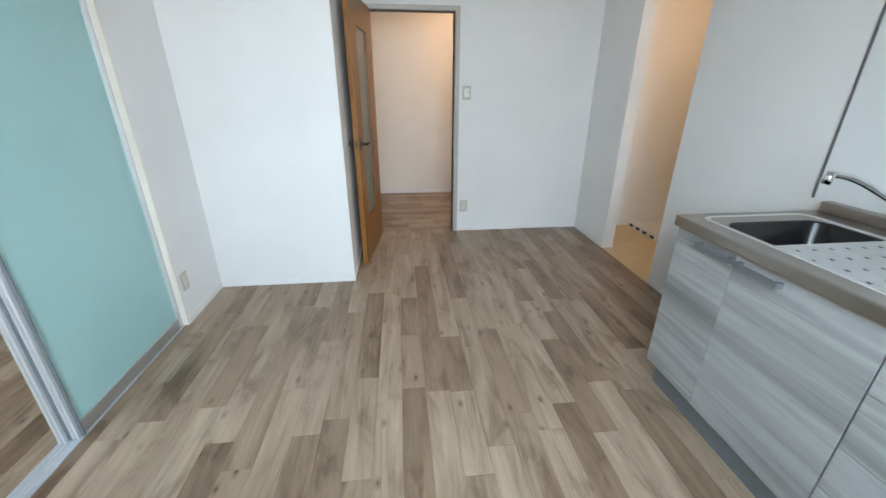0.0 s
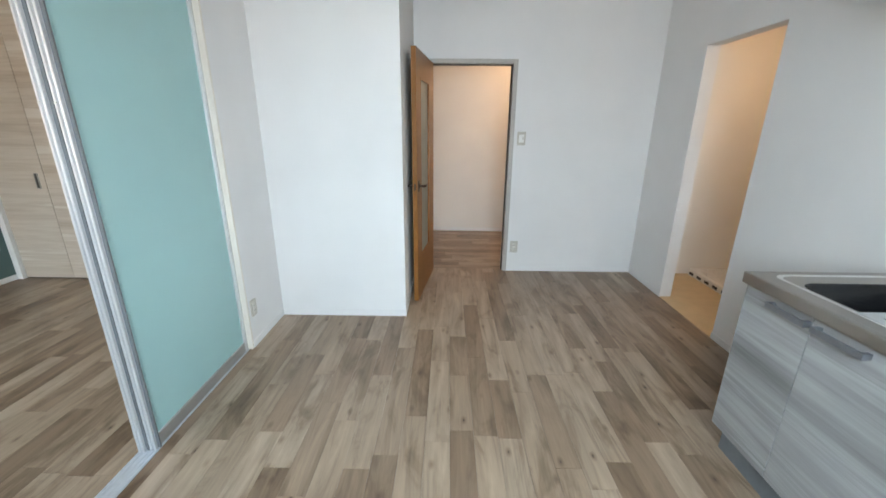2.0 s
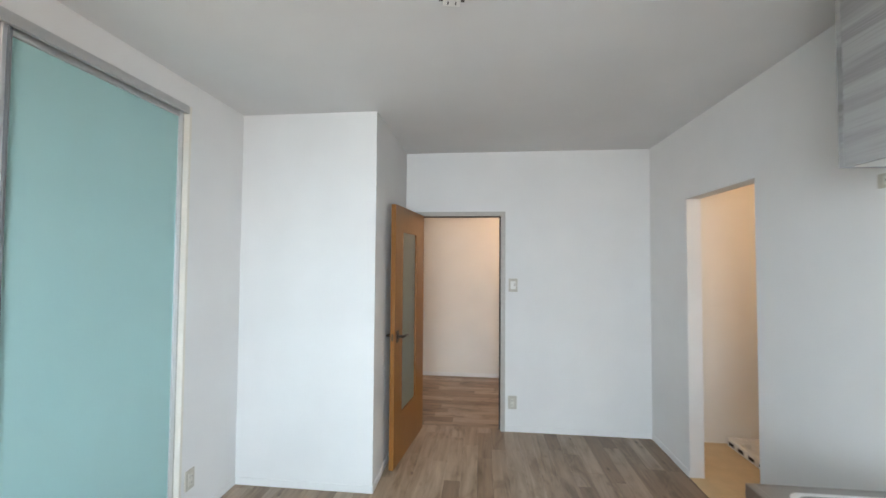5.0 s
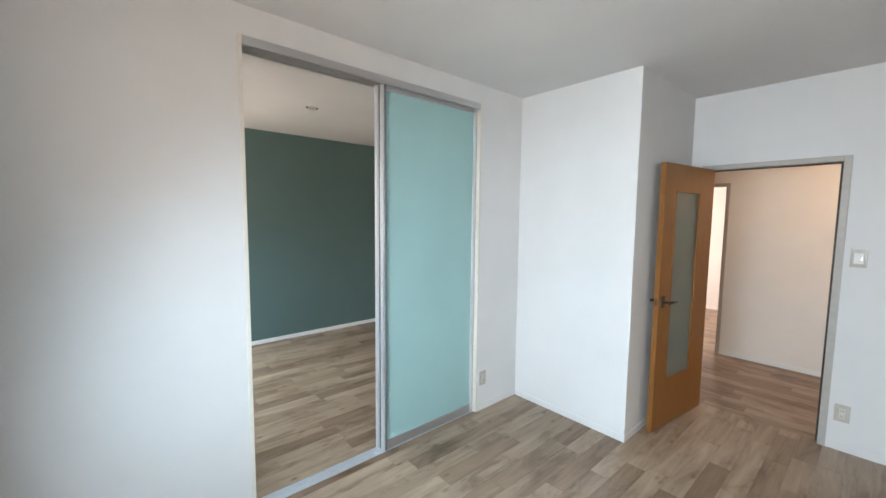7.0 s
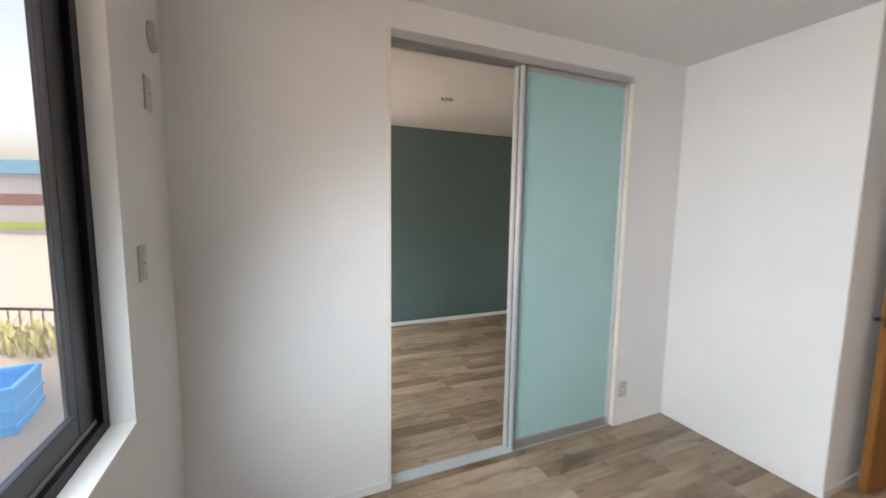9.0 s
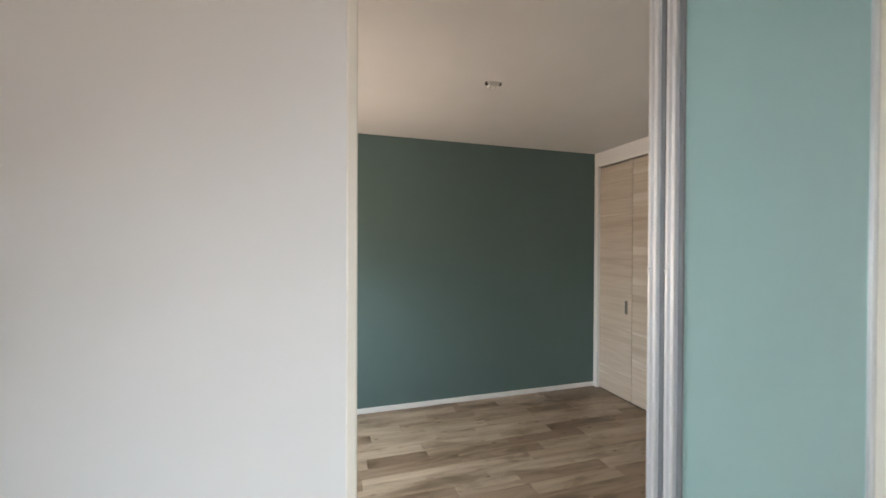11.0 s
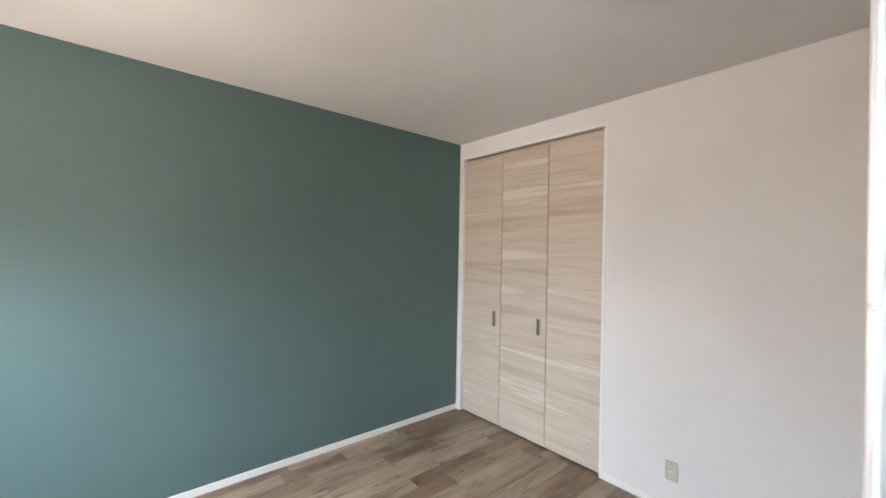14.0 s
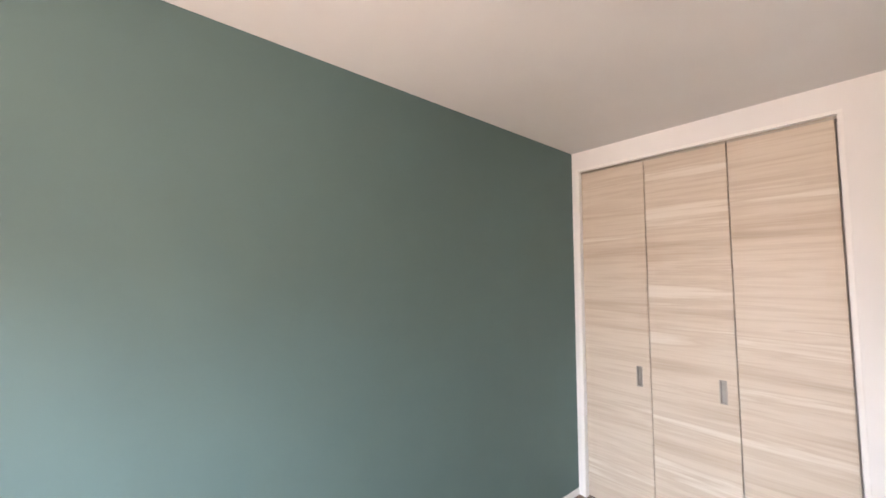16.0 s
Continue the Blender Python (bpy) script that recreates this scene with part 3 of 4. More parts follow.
def base_cabinet(y0, y1, doors, label, drawers=()):
    """A base unit from y1 (nearer the window) to y0; fronts split at the given lines."""
    c = thing("base_cabinet", label, "kitchen cabinet", "kitchen base units")
    bm = bmesh.new()
    box(bm, CF + 0.021, XR - 0.002, y0 - 0.018, y0, 0.146, 0.838)
    box(bm, CF + 0.021, XR - 0.002, y1, y1 + 0.018, 0.146, 0.838)
    box(bm, CF + 0.021, XR - 0.002, y1 + 0.018, y0 - 0.018, 0.146, 0.164)
    box(bm, XR - 0.012, XR - 0.002, y1 + 0.018, y0 - 0.018, 0.164, 0.838)
    part("body", bm, GREYWOOD, c)
    pbox("kickboard", KICK, c, CF + 0.065, CF + 0.080, y1, y0, 0.0, 0.146, 0, "grey kickboard")
    for a, b, hy0, hy1 in doors:
        d = part("door", one_box(CF, CF + 0.019, b + 0.0016, a - 0.0016, 0.150, 0.834, 0.001), GREYWOOD, c)
        bar_handle(hy1, hy0, 0.806, d)
    for z0, z1 in drawers:
        d = part("drawer", one_box(CF, CF + 0.019, y1 + 0.0016, y0 - 0.0016, z0 + 0.0016, z1 - 0.0016, 0.001), GREYWOOD, c)
        m = (y0 + y1) / 2
        bar_handle(m - 0.08, m + 0.08, z1 - 0.045, d)


def one_box(*a):
    bm = bmesh.new()
    box(bm, *a)
    return bm


base_cabinet(CE, -2.058, ((CE, -1.5805, -1.414, -1.578), (-1.5805, -2.058, -1.602, -1.772)), "grey ash sink cabinet with two doors, closed")
base_cabinet(-2.060, -2.52, (), "grey ash drawer cabinet, closed", ((0.150, 0.305), (0.305, 0.460), (0.460, 0.648), (0.648, 0.834)))
base_cabinet(-2.522, YS + 0.01, ((-2.522, YS + 0.01, -2.75, -2.92),), "grey ash cabinet with a door, closed")

# steel worktop with a rolled front, a raised rim and a bowl
SX0, SX1, SY0, SY1 = 2.605, 3.035, -1.395, -2.08


def rounded(x0, x1, y0, y1, r, n=6):
    pts = []
    for cx, cy, a0 in ((x1 - r, y1 - r, 0), (x0 + r, y1 - r, 90), (x0 + r, y0 + r, 180), (x1 - r, y0 + r, 270)):
        for i in range(n + 1):
            a = radians(a0 + 90 * i / n)
            pts.append((cx + r * math.cos(a), cy + r * math.sin(a)))
    return pts


def ring(bm, pts, z):
    return [bm.verts.new((x, y, z)) for x, y in pts]


def bridge(bm, a, b):
    n = len(a)
    for i in range(n):
        bm.faces.new((a[i], a[(i + 1) % n], b[(i + 1) % n], b[i]))


def worktop():
    w = thing("worktop", "brushed stainless steel worktop with a rolled edge and upstand", "worktop")
    bm = bmesh.new()
    x0, x1, y0, y1 = 2.505, XR - 0.003, YS + 0.01, CE + 0.004
    hole = ring(bm, rounded(SX0, SX1, SY1, SY0, 0.07), CT)
    outer = ring(bm, rounded(x0 + 0.006, x1, y0, y1 - 0.004, 0.002), CT)
    bridge(bm, outer, hole)
    bmesh.ops.recalc_face_normals(bm, faces=bm.faces)
    part("top", bm, STEEL, w)
    bm = bmesh.new()
    box(bm, x0, x0 + 0.028, y0, y1, 0.840, CT + 0.0025, 0.006)
    box(bm, x0 + 0.024, x1, y1 - 0.010, y1, 0.840, CT + 0.001, 0.002)
    part("front_edge", bm, STEEL, w, "rolled steel front edge")
    bm = bmesh.new()
    box(bm, XR - 0.052, XR - 0.003, y0, y1 - 0.012, CT, CT + 0.045, 0.005)
    part("upstand", bm, STEEL, w, "steel upstand against the wall")
    bm = bmesh.new()
    p = rounded(SX0, SX1, SY1, SY0, 0.07)
    a = ring(bm, p, CT)
    b = ring(bm, rounded(SX0 + 0.006, SX1 - 0.006, SY1 + 0.006, SY0 - 0.006, 0.066), CT - 0.008)
    c = ring(bm, rounded(SX0 + 0.012, SX1 - 0.012, SY1 + 0.012, SY0 - 0.012, 0.062), CT - 0.16)
    d = ring(bm, rounded(SX0 + 0.035, SX1 - 0.035, SY1 + 0.035, SY0 - 0.035, 0.045), CT - 0.185)
    for q, r in ((a, b), (b, c), (c, d)):
        bridge(bm, q, r)
    bm.faces.new(d)
    bmesh.ops.recalc_face_normals(bm, faces=bm.faces)
    bowl = part("sink_bowl", bm, BOWL, w, "steel sink bowl, its shade put into the colour", True)
    bm = bmesh.new()
    cyl(bm, (2.86, -1.75, CT - 0.184), (2.86, -1.75, CT - 0.178), 0.055, 0.05, 28)
    part("drain", bm, CHROME, bowl, "round drain", True)
    bm = bmesh.new()
    hi, lo = rounded(SX0 - 0.024, SX1 + 0.028, SY1 - 0.03, SY0 + 0.085, 0.05), rounded(SX0 - 0.012, SX1 + 0.014, SY1 - 0.015, SY0 + 0.068, 0.05)
    a, b, c = ring(bm, hi, CT + 0.0005), ring(bm, [((x + u) / 2, (y + v) / 2) for (x, y), (u, v) in zip(hi, lo)], CT + 0.005), ring(bm, lo, CT + 0.0005)
    bridge(bm, a, b)
    bridge(bm, b, c)
    bmesh.ops.recalc_face_normals(bm, faces=bm.faces)
    part("sink_rim", bm, RIM, w, "polished raised rim", True)


worktop()


def drainer():
    d = thing("drain_board", "perforated pale steel drain board over the sink", "drain board")
    bm = bmesh.new()
    x0, x1, y0, y1, z = 2.590, 3.02, -2.10, -1.652, CT + 0.004
    nx, ny = 7, 6
    # plate with small slots: a grid of cells, each slotted cell left open in its middle
    xs = [x0 + (x1 - x0) * i / nx for i in range(nx + 1)]
    ys = [y0 + (y1 - y0) * j / ny for j in range(ny + 1)]
    for i in range(nx):
        for j in range(ny):
            a, b, c, e = xs[i], xs[i + 1], ys[j], ys[j + 1]
            mx, my = (a + b) / 2 + (0.012 if j % 2 else -0.012), (c + e) / 2
            h = [(mx - 0.008, my - 0.009), (mx + 0.008, my - 0.009), (mx + 0.008, my + 0.009), (mx - 0.008, my + 0.009)]
            o = [(a, c), (b, c), (b, e), (a, e)]
            vo = [bm.verts.new((*q, z)) for q in o]
            vh = [bm.verts.new((*q, z)) for q in h]
            vl = [bm.verts.new((*q, z - 0.003)) for q in h]
            for k in range(4):
                bm.faces.new((vo[k], vo[(k + 1) % 4], vh[(k + 1) % 4], vh[k]))
                bm.faces.new((vh[k], vh[(k + 1) % 4], vl[(k + 1) % 4], vl[k]))
    bmesh.ops.remove_doubles(bm, verts=bm.verts, dist=1e-5)
    part("plate", bm, BOARD, d, "pale slotted plate")
    bm = bmesh.new()
    for q in ((x0 - 0.006, x0 + 0.001, y0, y1), (x1 - 0.001, x1 + 0.006, y0, y1), (x0 - 0.006, x1 + 0.006, y1 - 0.001, y1 + 0.006), (x0 - 0.006, x1 + 0.006, y0 - 0.006, y0 + 0.001)):
        box(bm, *q, CT - 0.010, z + 0.002, 0.0015)
    part("rim", bm, BOARD, d)


drainer()


def tube(pts, r, seg=14):
    """Round tube along a polyline of points."""
    bm = bmesh.new()
    rings = []
    for i, q in enumerate(pts):
        q = Vector(q)
        a, b = Vector(pts[max(i - 1, 0)]), Vector(pts[min(i + 1, len(pts) - 1)])
        m = (b - a).to_track_quat('Z', 'Y').to_matrix()
        rings.append([bm.verts.new(q + m @ Vector((r * math.cos(2 * math.pi * k / seg), r * math.sin(2 * math.pi * k / seg), 0))) for k in range(seg)])
    for a, b in zip(rings, rings[1:]):
        bridge(bm, a, b)
    bm.faces.new(rings[0])
    bm.faces.new(rings[-1])
    bmesh.ops.recalc_face_normals(bm, faces=bm.faces)
    return bm


def faucet():
    f = thing("faucet", "chrome wall-mounted kitchen tap with a swivel spout", "faucet")
    a, b, c, d = Vector((3.13, -1.64, 0.975)), Vector((3.06, -1.60, 0.985)), Vector((2.97, -1.535, 1.105)), Vector((2.878, -1.504, 1.092))
    pts = []
    for i in range(19):
        t = i / 18
        pts.append(tuple((1 - t) ** 3 * a + 3 * t * (1 - t) ** 2 * b + 3 * t * t * (1 - t) * c + t ** 3 * d))
    part("spout", tube(pts, 0.012), CHROME, f, "", True)
    bm = bmesh.new()
    cyl(bm, (2.880, -1.506, 1.102), (2.875, -1.500, 1.060), 0.0145, 0.0155)
    part("nozzle", bm, CHROME, f, "", True)
    bm = bmesh.new()
    cyl(bm, (3.13, -1.60, 0.99), (3.13, -1.80, 0.99), 0.022)
    cyl(bm, (XR - 0.005, -1.70, 0.99), (3.13, -1.70, 0.99), 0.018)
    cyl(bm, (XR - 0.005, -1.70, 0.99), (XR - 0.016, -1.70, 0.99), 0.034)
    part("body", bm, CHROME, f, "", True)
    bm = bmesh.new()
    cyl(bm, (3.13, -1.80, 0.99), (3.13, -1.85, 0.99), 0.025)
    box(bm, 3.01, 3.13, -1.84, -1.815, 0.995, 1.01, 0.004)
    part("lever", bm, CHROME, f, "", True)


faucet()

# wall panel behind the run and its edge strip
kp = thing("kitchen_panel", "smooth white kitchen wall panel with a grey edge strip", "wall panel", "", "structure")
pbox("sheet", PANEL, kp, XR - 0.004, XR - 0.0005, YS + 0.01, -1.214, CT + 0.045, 1.90)
pbox("edge_strip", PULL, kp, XR - 0.008, XR - 0.0005, -1.214, -1.204, CT + 0.04, 1.90, 0.001, "grey metal edge strip")


def wall_cabinet(y0, y1):
    c = thing("wall_cabinet", "grey ash kitchen wall cabinet with a white underside", "kitchen cabinet")
    z0, z1 = 1.865, H - 0.005
    pbox("body", WHITEPLASTIC, c, 2.870, XR - 0.002, y1, y0 - 0.018, z0 + 0.001, z1)
    pbox("end_panel", GREYWOOD, c, 2.850, XR - 0.002, y0 - 0.018, y0, z0, z1, 0.001)
    n = 3
    for i in range(n):
        a, b = y0 - 0.018 - (y0 - 0.018 - y1) * i / n, y0 - 0.018 - (y0 - 0.018 - y1) * (i + 1) / n
        pbox("door", GREYWOOD, c, 2.850, 2.869, b + 0.0016, a - 0.0016, z0, z1, 0.001)


wall_cabinet(-1.205, -2.70)

# ---------------------------------------------------------------- plates, switches, ceiling fittings


def wall_plate(label, category, x, y, z, face, w, h, rockers=0, sockets=0, name="outlet", square=False):
    """A plate on a wall; face is the way it looks: '+x', '-x', '+y', '-y'."""
    turn = {"-y": 0, "+x": 90, "+y": 180, "-x": 270}[face]
    o = thing(name, label, category, at=pose(x, y, z, 0, 0, turn))
    bm = bmesh.new()
    box(bm, -w / 2, w / 2, -0.008, 0.0, -h / 2, h / 2, 0.003)
    part("plate", bm, PLATE, o)
    iw = min(w * 0.42, 0.03) if not square else w * 0.62
    ih = h * 0.62
    bm = bmesh.new()
    box(bm, -iw / 2, iw / 2, -0.011, -0.0075, -ih / 2, ih / 2, 0.0012)
    ins = part("insert", bm, PLATE_IN, o)
    for k in range(rockers):
        bm = bmesh.new()
        zc = (k - (rockers - 1) / 2) * ih / rockers
        box(bm, -iw / 2 + 0.002, iw / 2 - 0.002, -0.014, -0.010, zc - ih / rockers / 2 + 0.001, zc + ih / rockers / 2 - 0.001, 0.001)
        r = part("rocker", bm, WHITEPLASTIC, ins) if not square else part("rocker", bm, WHITEPLASTIC, o)
        if square:
            bm = bmesh.new()
            box(bm, iw / 2 - 0.016, iw / 2 - 0.007, -0.0148, -0.0138, zc - 0.006, zc + 0.016)
            part("indicator", bm, SATIN, r, "small grey indicator window")
    for k in range(sockets):
        bm = bmesh.new()
        zc = (k - (sockets - 1) / 2) * ih / sockets
        for dx in (-0.006, 0.006):
            box(bm, dx - 0.0012, dx + 0.0012, -0.0116, -0.0105, zc - 0.005, zc + 0.005)
        part("slot", bm, DARKSLOT, ins)
    return o


wall_plate("ivory double power socket low on the white wall", "outlet", 0.0, -0.432, 0.27, "+x", 0.07, 0.115, sockets=2)
wall_plate("ivory double power socket beside the hall doorway", "outlet", 1.985, YN, 0.266, "-y", 0.078, 0.12, sockets=2)
wall_plate("ivory light switch beside the hall doorway", "switch", 1.990, YN, 1.341, "-y", 0.08, 0.122, rockers=1, name="light_switch", square=True)
wall_plate("ivory double power socket low on the bedroom wall", "outlet", -0.935, YC, 0.247, "-y", 0.07, 0.115, sockets=2)
wall_plate("ivory socket high beside the window", "outlet", 0.212, YS, 1.96, "+y", 0.07, 0.118, sockets=1)
wall_plate("ivory wall plate beside the window", "switch", 0.396, YS, 1.372, "+y", 0.07, 0.118, sockets=1, name="wall_plate")
wall_plate("ivory socket under the kitchen wall cabinet", "outlet", XR, -0.985, 1.872, "-x", 0.08, 0.055, sockets=1)
wall_plate("ivory power socket in the far room", "outlet", 0.62, 5.3, 0.30, "-y", 0.07, 0.118, sockets=2)

cap = thing("pipe_cap", "round ivory cap over the air conditioner pipe hole", "pipe cap")
bm = bmesh.new()
cyl(bm, (0.112, YS, 2.19), (0.112, YS + 0.012, 2.19), 0.055, 0.052, 32)
part("disc", bm, PLATE, cap, "", True)
bm = bmesh.new()
cyl(bm, (0.112, YS + 0.012, 2.19), (0.112, YS + 0.018, 2.19), 0.030, 0.026, 28)
part("centre", bm, PLATE_IN, cap, "", True)


def ceiling_socket(x, y, turn):
    """A hooked ceiling lamp socket, empty."""
    o = thing("ceiling_socket", "ivory ceiling lamp socket, empty", "lamp socket", "ceiling lamp sockets", at=pose(x, y, H, 0, 0, turn))
    bm = bmesh.new()
    box(bm, -0.034, 0.034, -0.021, 0.021, -0.030, 0.0, 0.004)
    part("body", bm, WHITEPLASTIC, o)
    for s in (-1, 1):
        bm = bmesh.new()
        box(bm, min(s * 0.034, s * 0.050), max(s * 0.034, s * 0.050), -0.012, 0.012, -0.016, -0.011, 0.001)
        box(bm, min(s * 0.046, s * 0.050), max(s * 0.046, s * 0.050), -0.012, 0.012, -0.014, 0.0)
        part("bracket", bm, BRONZE, o, "dark metal hook bracket")
        pbox("slot", DARKSLOT, o, s * 0.015 - 0.0025, s * 0.015 + 0.0025, -0.009, 0.009, -0.0308, -0.0285)


ceiling_socket(-1.482, -1.216, 84)
ceiling_socket(1.581, -1.104, 10)

# curtain rail over the bedroom window
rod = thing("curtain_rod", "golden wooden curtain rod over the bedroom window", "curtain rod")
bm = bmesh.new()
cyl(bm, (-2.835, YB + 0.075, 2.305), (-0.98, YB + 0.075, 2.305), 0.0135, seg=20)
part("rod", bm, RODWOOD, rod, "", True)
for x in (-2.72, -1.08):
    bm = bmesh.new()
    box(bm, x - 0.012, x + 0.012, YB, YB + 0.008, 2.278, 2.348, 0.002)
    box(bm, x - 0.009, x + 0.009, YB + 0.008, YB + 0.09, 2.281, 2.291, 0.002)
    part("bracket", bm, RODWOOD, rod)

# ---------------------------------------------------------------- hall and laundry lamps
LAMP = glowing("warm_lamp_cover", (1.0, 0.74, 0.46), 6.0)


def ceiling_lamp(x, y, z, watts, colour):
    o = thing("ceiling_lamp", "round opal ceiling lamp giving warm light", "ceiling lamp", "warm ceiling lamps")
    bm = bmesh.new()
    cyl(bm, (x, y, z), (x, y, z - 0.02), 0.11, 0.11, 32)
    part("base", bm, WHITEPLASTIC, o, "", True)
    bm = bmesh.new()
    cyl(bm, (x, y, z - 0.02), (x, y, z - 0.06), 0.10, 0.075, 32)
    part("cover", bm, LAMP, o, "", True)
    d = bpy.data.lights.new("ceiling_lamp_light", 'POINT')
    d.energy, d.color, d.shadow_soft_size = watts, colour, 0.09
    lamp = new("ceiling_lamp_light", d)
    lamp.location = (x, y, z - 0.18)


ceiling_lamp(2.25, 1.95, 2.45, HALLW, (1.0, 0.72, 0.50))
ceiling_lamp(4.05, 0.15, 2.35, LAUNW, (1.0, 0.72, 0.46))

# washing machine tray


def washer_tray():
    o = thing("washer_tray", "white plastic washing machine tray on the floor", "washer tray", at=pose(3.80, 0.395, 0))
    w = 0.64
    bm = bmesh.new()
    a, b = ring(bm, rounded(0, w, 0, w, 0.04), 0.0), ring(bm, rounded(0, w, 0, w, 0.04), 0.058)
    c, d = ring(bm, rounded(0.012, w - 0.012, 0.012, w - 0.012, 0.035), 0.062), ring(bm, rounded(0.05, w - 0.05, 0.05, w - 0.05, 0.03), 0.060)
    e = ring(bm, rounded(0.06, w - 0.06, 0.06, w - 0.06, 0.03), 0.018)
    for q, r in ((a, b), (b, c), (c, d), (d, e)):
        bridge(bm, q, r)
    bm.faces.new(e)
    bmesh.ops.recalc_face_normals(bm, faces=bm.faces)
    part("tray", bm, WHITEPLASTIC, o, "", True)
    for k in range(5):
        y = 0.08 + k * 0.12
        for x in (-0.002,):
            pbox("slot", DARKSLOT, o, x, x + 0.003, y - 0.032, y + 0.032, 0.016, 0.042)
    for x, y in ((0.08, 0.08), (w - 0.08, 0.08), (0.08, w - 0.08), (w - 0.08, w - 0.08)):
        pbox("foot_rest", WHITEPLASTIC, o, x - 0.05, x + 0.05, y - 0.05, y + 0.05, 0.018, 0.066, 0.01)
    bm = bmesh.new()
    cyl(bm, (0.32, 0.12, 0.018), (0.32, 0.12, 0.075), 0.045, 0.04, 24)
    part("drain", bm, CHROME, o, "", True)


washer_tray()

# ---------------------------------------------------------------- outside
GROUND = plain("asphalt", (0.23, 0.23, 0.22), 0.85, scale=60, vary=0.25, bumpy=0.4)
sbox("ground", GROUND, "grey asphalt ground outside the window", "ground", -400, 400, -400, -3.32, -0.30, -0.12)
CRATE = plain("blue_plastic", (0.04, 0.40, 0.80), 0.38)
CRATE2 = plain("deep_blue_plastic", (0.02, 0.17, 0.62), 0.38)


def crate(x, y, turn, mat, label):
    o = thing("folding_crate", label, "crate", "blue crates on the ground", at=pose(x, y, -0.12, 0, 0, turn))
    w, d, h, t = 0.53, 0.37, 0.36, 0.02
    pbox("floor", mat, o, -w / 2, w / 2, -d / 2, d / 2, 0.0, 0.02, 0.003)
    for x0, x1, y0, y1 in ((-w / 2, w / 2, -d / 2, -d / 2 + t), (-w / 2, w / 2, d / 2 - t, d / 2), (-w / 2, -w / 2 + t, -d / 2 + t, d / 2 - t), (w / 2 - t, w / 2, -d / 2 + t, d / 2 - t)):
        bm = bmesh.new()
        box(bm, x0, x1, y0, y1, 0.02, h, 0.002)
        e = 0.008
        for z in (0.06, h * 0.5, h - 0.025):
            box(bm, x0 - e, x1 + e, y0 - e, y1 + e, z - 0.016, z + 0.016, 0.003)
        part("side", bm, mat, o)


crate(-1.93, -4.72, 8, CRATE, "bright blue folding plastic crate on asphalt")
crate(-2.30, -5.35, 8, CRATE2, "deep blue folding plastic crate on asphalt")

FENCE = plain("dark_fence_metal", (0.06, 0.06, 0.065), 0.5, 0.5)


def fence():
    f = thing("fence", "dark metal fence with thin uprights", "fence", at=pose(-4.65, -5.73, 0, 0, 0, 65.8))
    pbox("top_rail", FENCE, f, -9, 2.4, -0.02, 0.02, 0.17, 0.205, 0.004)
    pbox("bottom_rail", FENCE, f, -9, 2.4, -0.015, 0.015, -0.08, -0.05, 0.004)
    shared = None
    for i in range(74):
        if shared is None:
            bm = bmesh.new()
            box(bm, -0.006, 0.006, -0.006, 0.006, -0.12, 0.18)
            p = part("upright", bm, FENCE, f)
            shared = p.data
        else:
            p = new("upright", shared)
            p.parent = f
        p.location = (-8.95 + i * 0.155, 0, 0)


fence()

LEAF = plain("weed_leaf", (0.30, 0.32, 0.15), 0.6, vary=0.4, scale=8, bumpy=0)


def weeds():
    rnd = random.Random(7)
    verts, faces = [], []
    for k in range(2600):
        u, v = rnd.uniform(-6.0, 2.0), rnd.uniform(0.08, 0.85)
        x, y = -4.65 + 0.41 * u + 0.91 * v, -5.73 + 0.91 * u - 0.41 * v
        if y > -3.7:
            continue
        lean, a, l = rnd.uniform(0.05, 0.6), rnd.uniform(0, 6.283), rnd.uniform(0.08, 0.34)
        w = rnd.uniform(0.004, 0.013)
        dx, dy = math.cos(a), math.sin(a)
        b = Vector((x, y, -0.12))
        i = len(verts)
        m = b + Vector((dx * l * lean * 0.4, dy * l * lean * 0.4, l * 0.6))
        e = b + Vector((dx * l * lean, dy * l * lean, l))
        s = Vector((-dy * w, dx * w, 0))
        verts += [tuple(b - s), tuple(b + s), tuple(m + s * 1.3), tuple(m - s * 1.3), tuple(e)]
        faces += [(i, i + 1, i + 2, i + 3), (i + 3, i + 2, i + 4)]
    me = bpy.data.meshes.new("weeds")
    me.from_pydata(verts, [], faces)
    me.materials.append(LEAF)
    tagged(new("weeds", me), "pale green weeds growing along the fence", "weeds", "", "stuff")


weeds()

SIDING = plain("pale_siding", (0.55, 0.57, 0.58), 0.6)
ROOF = plain("blue_roof", (0.16, 0.42, 0.58), 0.5)
LIME = plain("lime_band", (0.42, 0.55, 0.12), 0.5)
REDB = plain("red_brown_band", (0.30, 0.17, 0.15), 0.6)


def building():
    b = thing("building", "low pale building with blue roof and lime band", "building", at=pose(-25.5, -14.8, 0, 0, 0, 65.8))
    pbox("wall", SIDING, b, -34, 11, 0, 7, -0.12, 3.0)
    pbox("roof", ROOF, b, -35, 12, -0.5, 7.5, 3.0, 3.75, 0.05)
    pbox("lime_band", LIME, b, -34, 11, -0.06, 0, 0.12, 0.5)
    pbox("red_band", REDB, b, -34, 11, -0.05, 0, 1.4, 2.0)
    for k in range(5):
        pbox("siding_board", SIDING, b, -34, 11, -0.03, 0, 0.54 + k * 0.165, 0.69 + k * 0.165, 0.004)


building()

# ---------------------------------------------------------------- floors and their planks
PW = 0.117
LENGTHS = (0.45, 0.56, 0.67, 0.67, 0.78, 0.90)
plank_meshes = {}


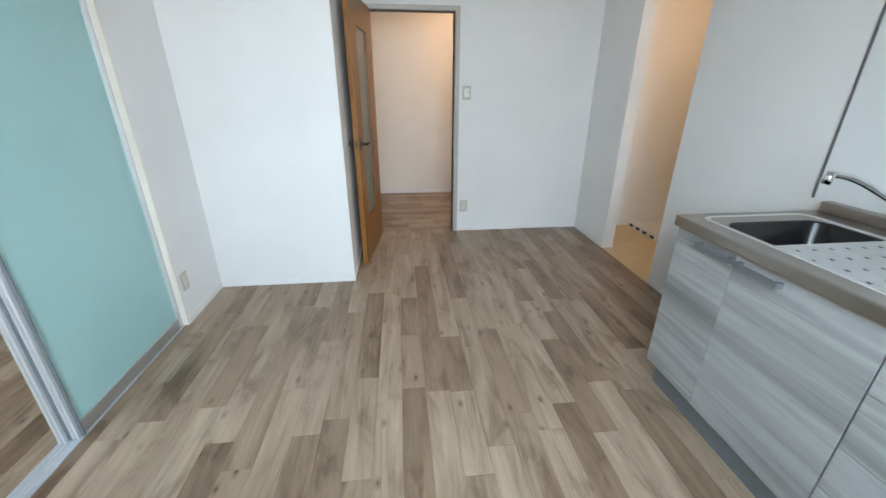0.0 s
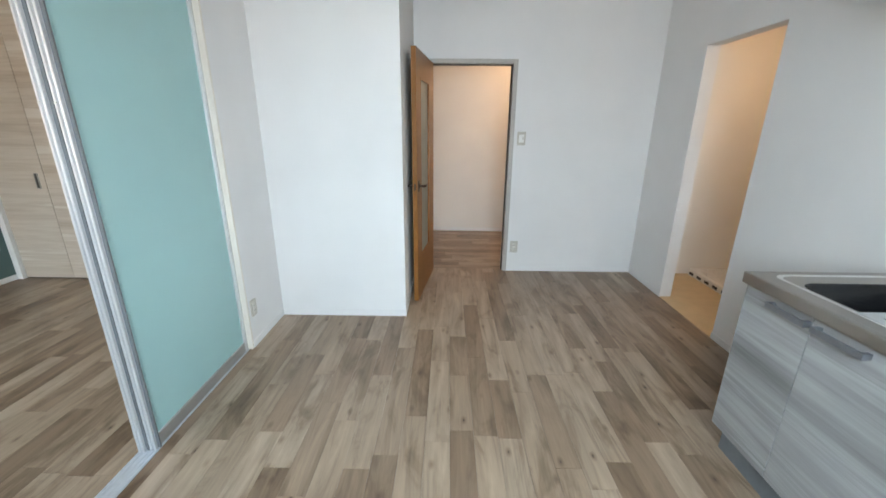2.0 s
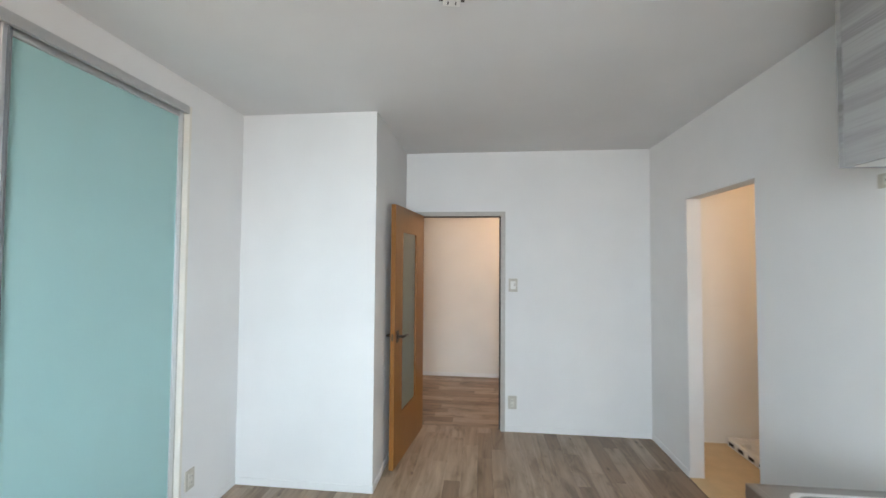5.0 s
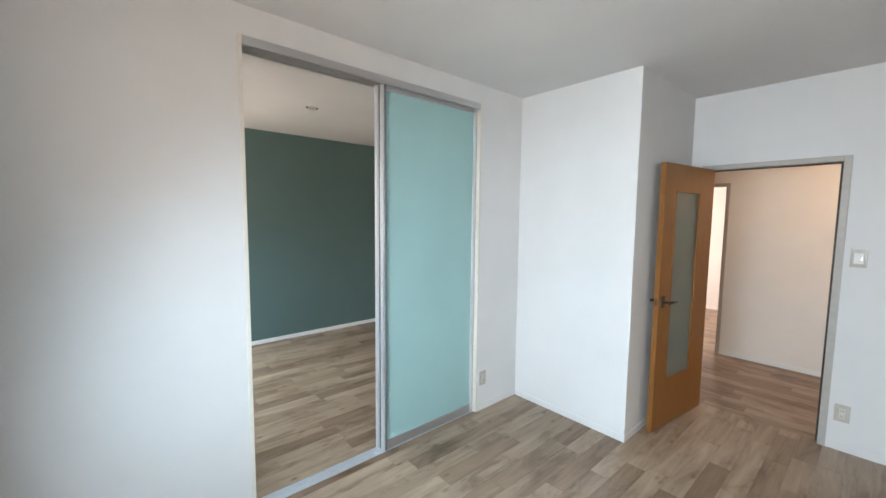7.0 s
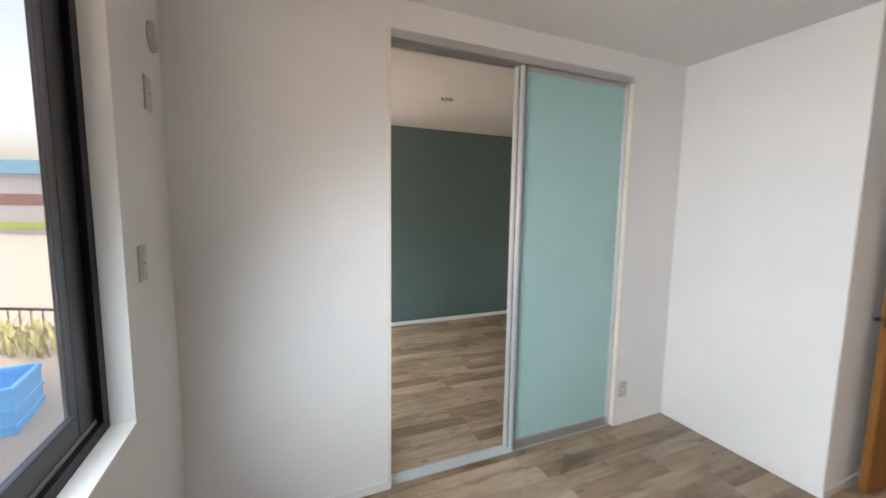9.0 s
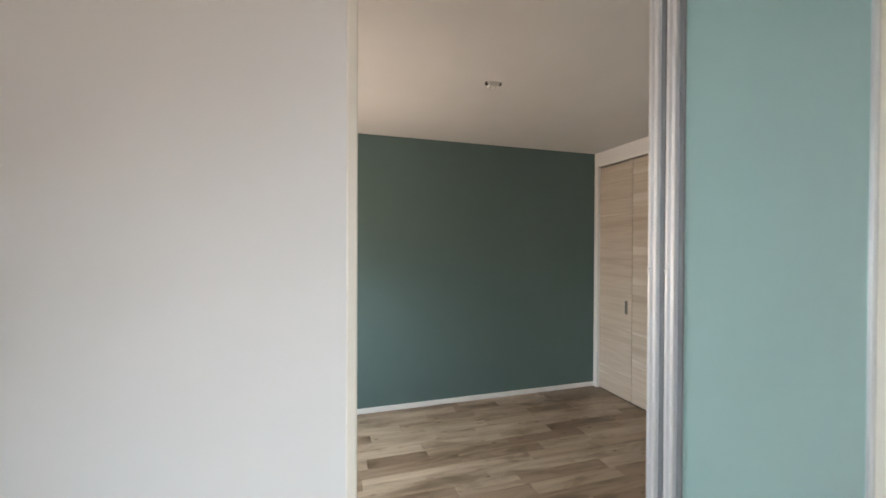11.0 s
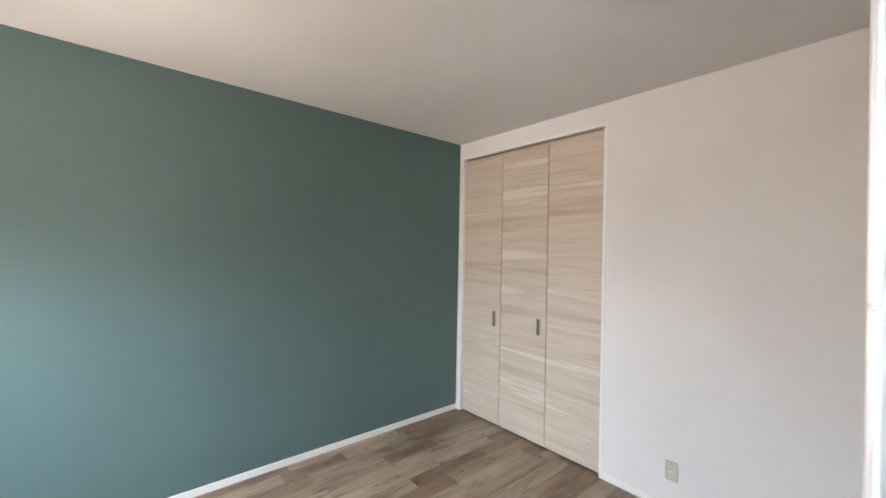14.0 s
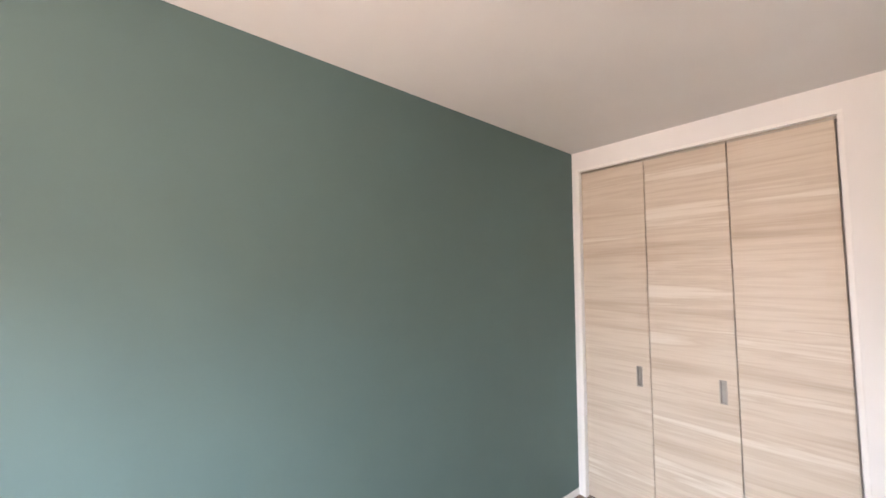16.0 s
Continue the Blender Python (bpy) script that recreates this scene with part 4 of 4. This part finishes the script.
def plank_mesh(w, l):
    key = (round(w, 3), round(l, 3))
    if key not in plank_meshes:
        bm = bmesh.new()
        r = bmesh.ops.create_cube(bm, size=1.0)
        for v in r["verts"]:
            e = 0.0004 if v.co.z > 0 else 0.0
            v.co = Vector((v.co.x * (key[0] - 0.0003 - 2 * e), v.co.y * (key[1] - 0.0003 - 2 * e), -0.002 + v.co.z * 0.004))
        me = bpy.data.meshes.new("plank")
        bm.to_mesh(me)
        bm.free()
        me.materials.append(PLANK)
        plank_meshes[key] = me
    return plank_meshes[key]


def floor(name, label, x0, x1, y0, y1, along, seed, phase=0.035):
    """A floor of strips; along names the axis that they run on."""
    f = sbox(name, SUBFLOOR, label, "floor", x0, x1, y0, y1, -0.10, -0.0035)
    rnd = random.Random(seed)
    u0, u1, v0, v1 = (x0, x1, y0, y1) if along == "y" else (y0, y1, x0, x1)
    u = math.floor((u0 - phase) / PW) * PW + phase
    while u < u1 - 1e-4:
        a, b = max(u, u0), min(u + PW, u1)
        v = v0 - rnd.uniform(0, 0.6)
        while v < v1 - 1e-4 and b - a > 0.004:
            l = rnd.choice(LENGTHS)
            c, d = max(v, v0), min(v + l, v1)
            v += l
            if d - c < 0.004:
                continue
            ob = new("plank", plank_mesh(b - a, d - c))
            m, n = (a + b) / 2, (c + d) / 2
            ob.parent = f
            ob.matrix_basis = pose(m, n, 0) if along == "y" else pose(n, m, 0, 0, 0, 90)
        u += PW


floor("floor_kitchen", "greyed oak strip floor of the kitchen", -0.020, XR, YS, 1.11, "y", 3)
floor("floor_bedroom", "greyed oak strip floor of the bedroom", XT, -0.105, YB, YC + 0.03, "y", 5)
floor("floor_hall", "greyed oak strip floor of the hall", -0.5, 2.65, 1.11, YH, "x", 8)
floor("floor_far_room", "greyed oak strip floor of the far room", -1.8, 1.4, YH, 5.3, "x", 9)
sbox("floor_laundry", VINYL, "beige vinyl floor of the laundry corner", "floor", XR, 4.6, -0.7, YN - 0.02, -0.1, 0.002)
sbox("floor_closet", SUBFLOOR, "dark floor inside the closet", "floor", XT, -0.12, YC + 0.03, 1.16, -0.1, -0.004)
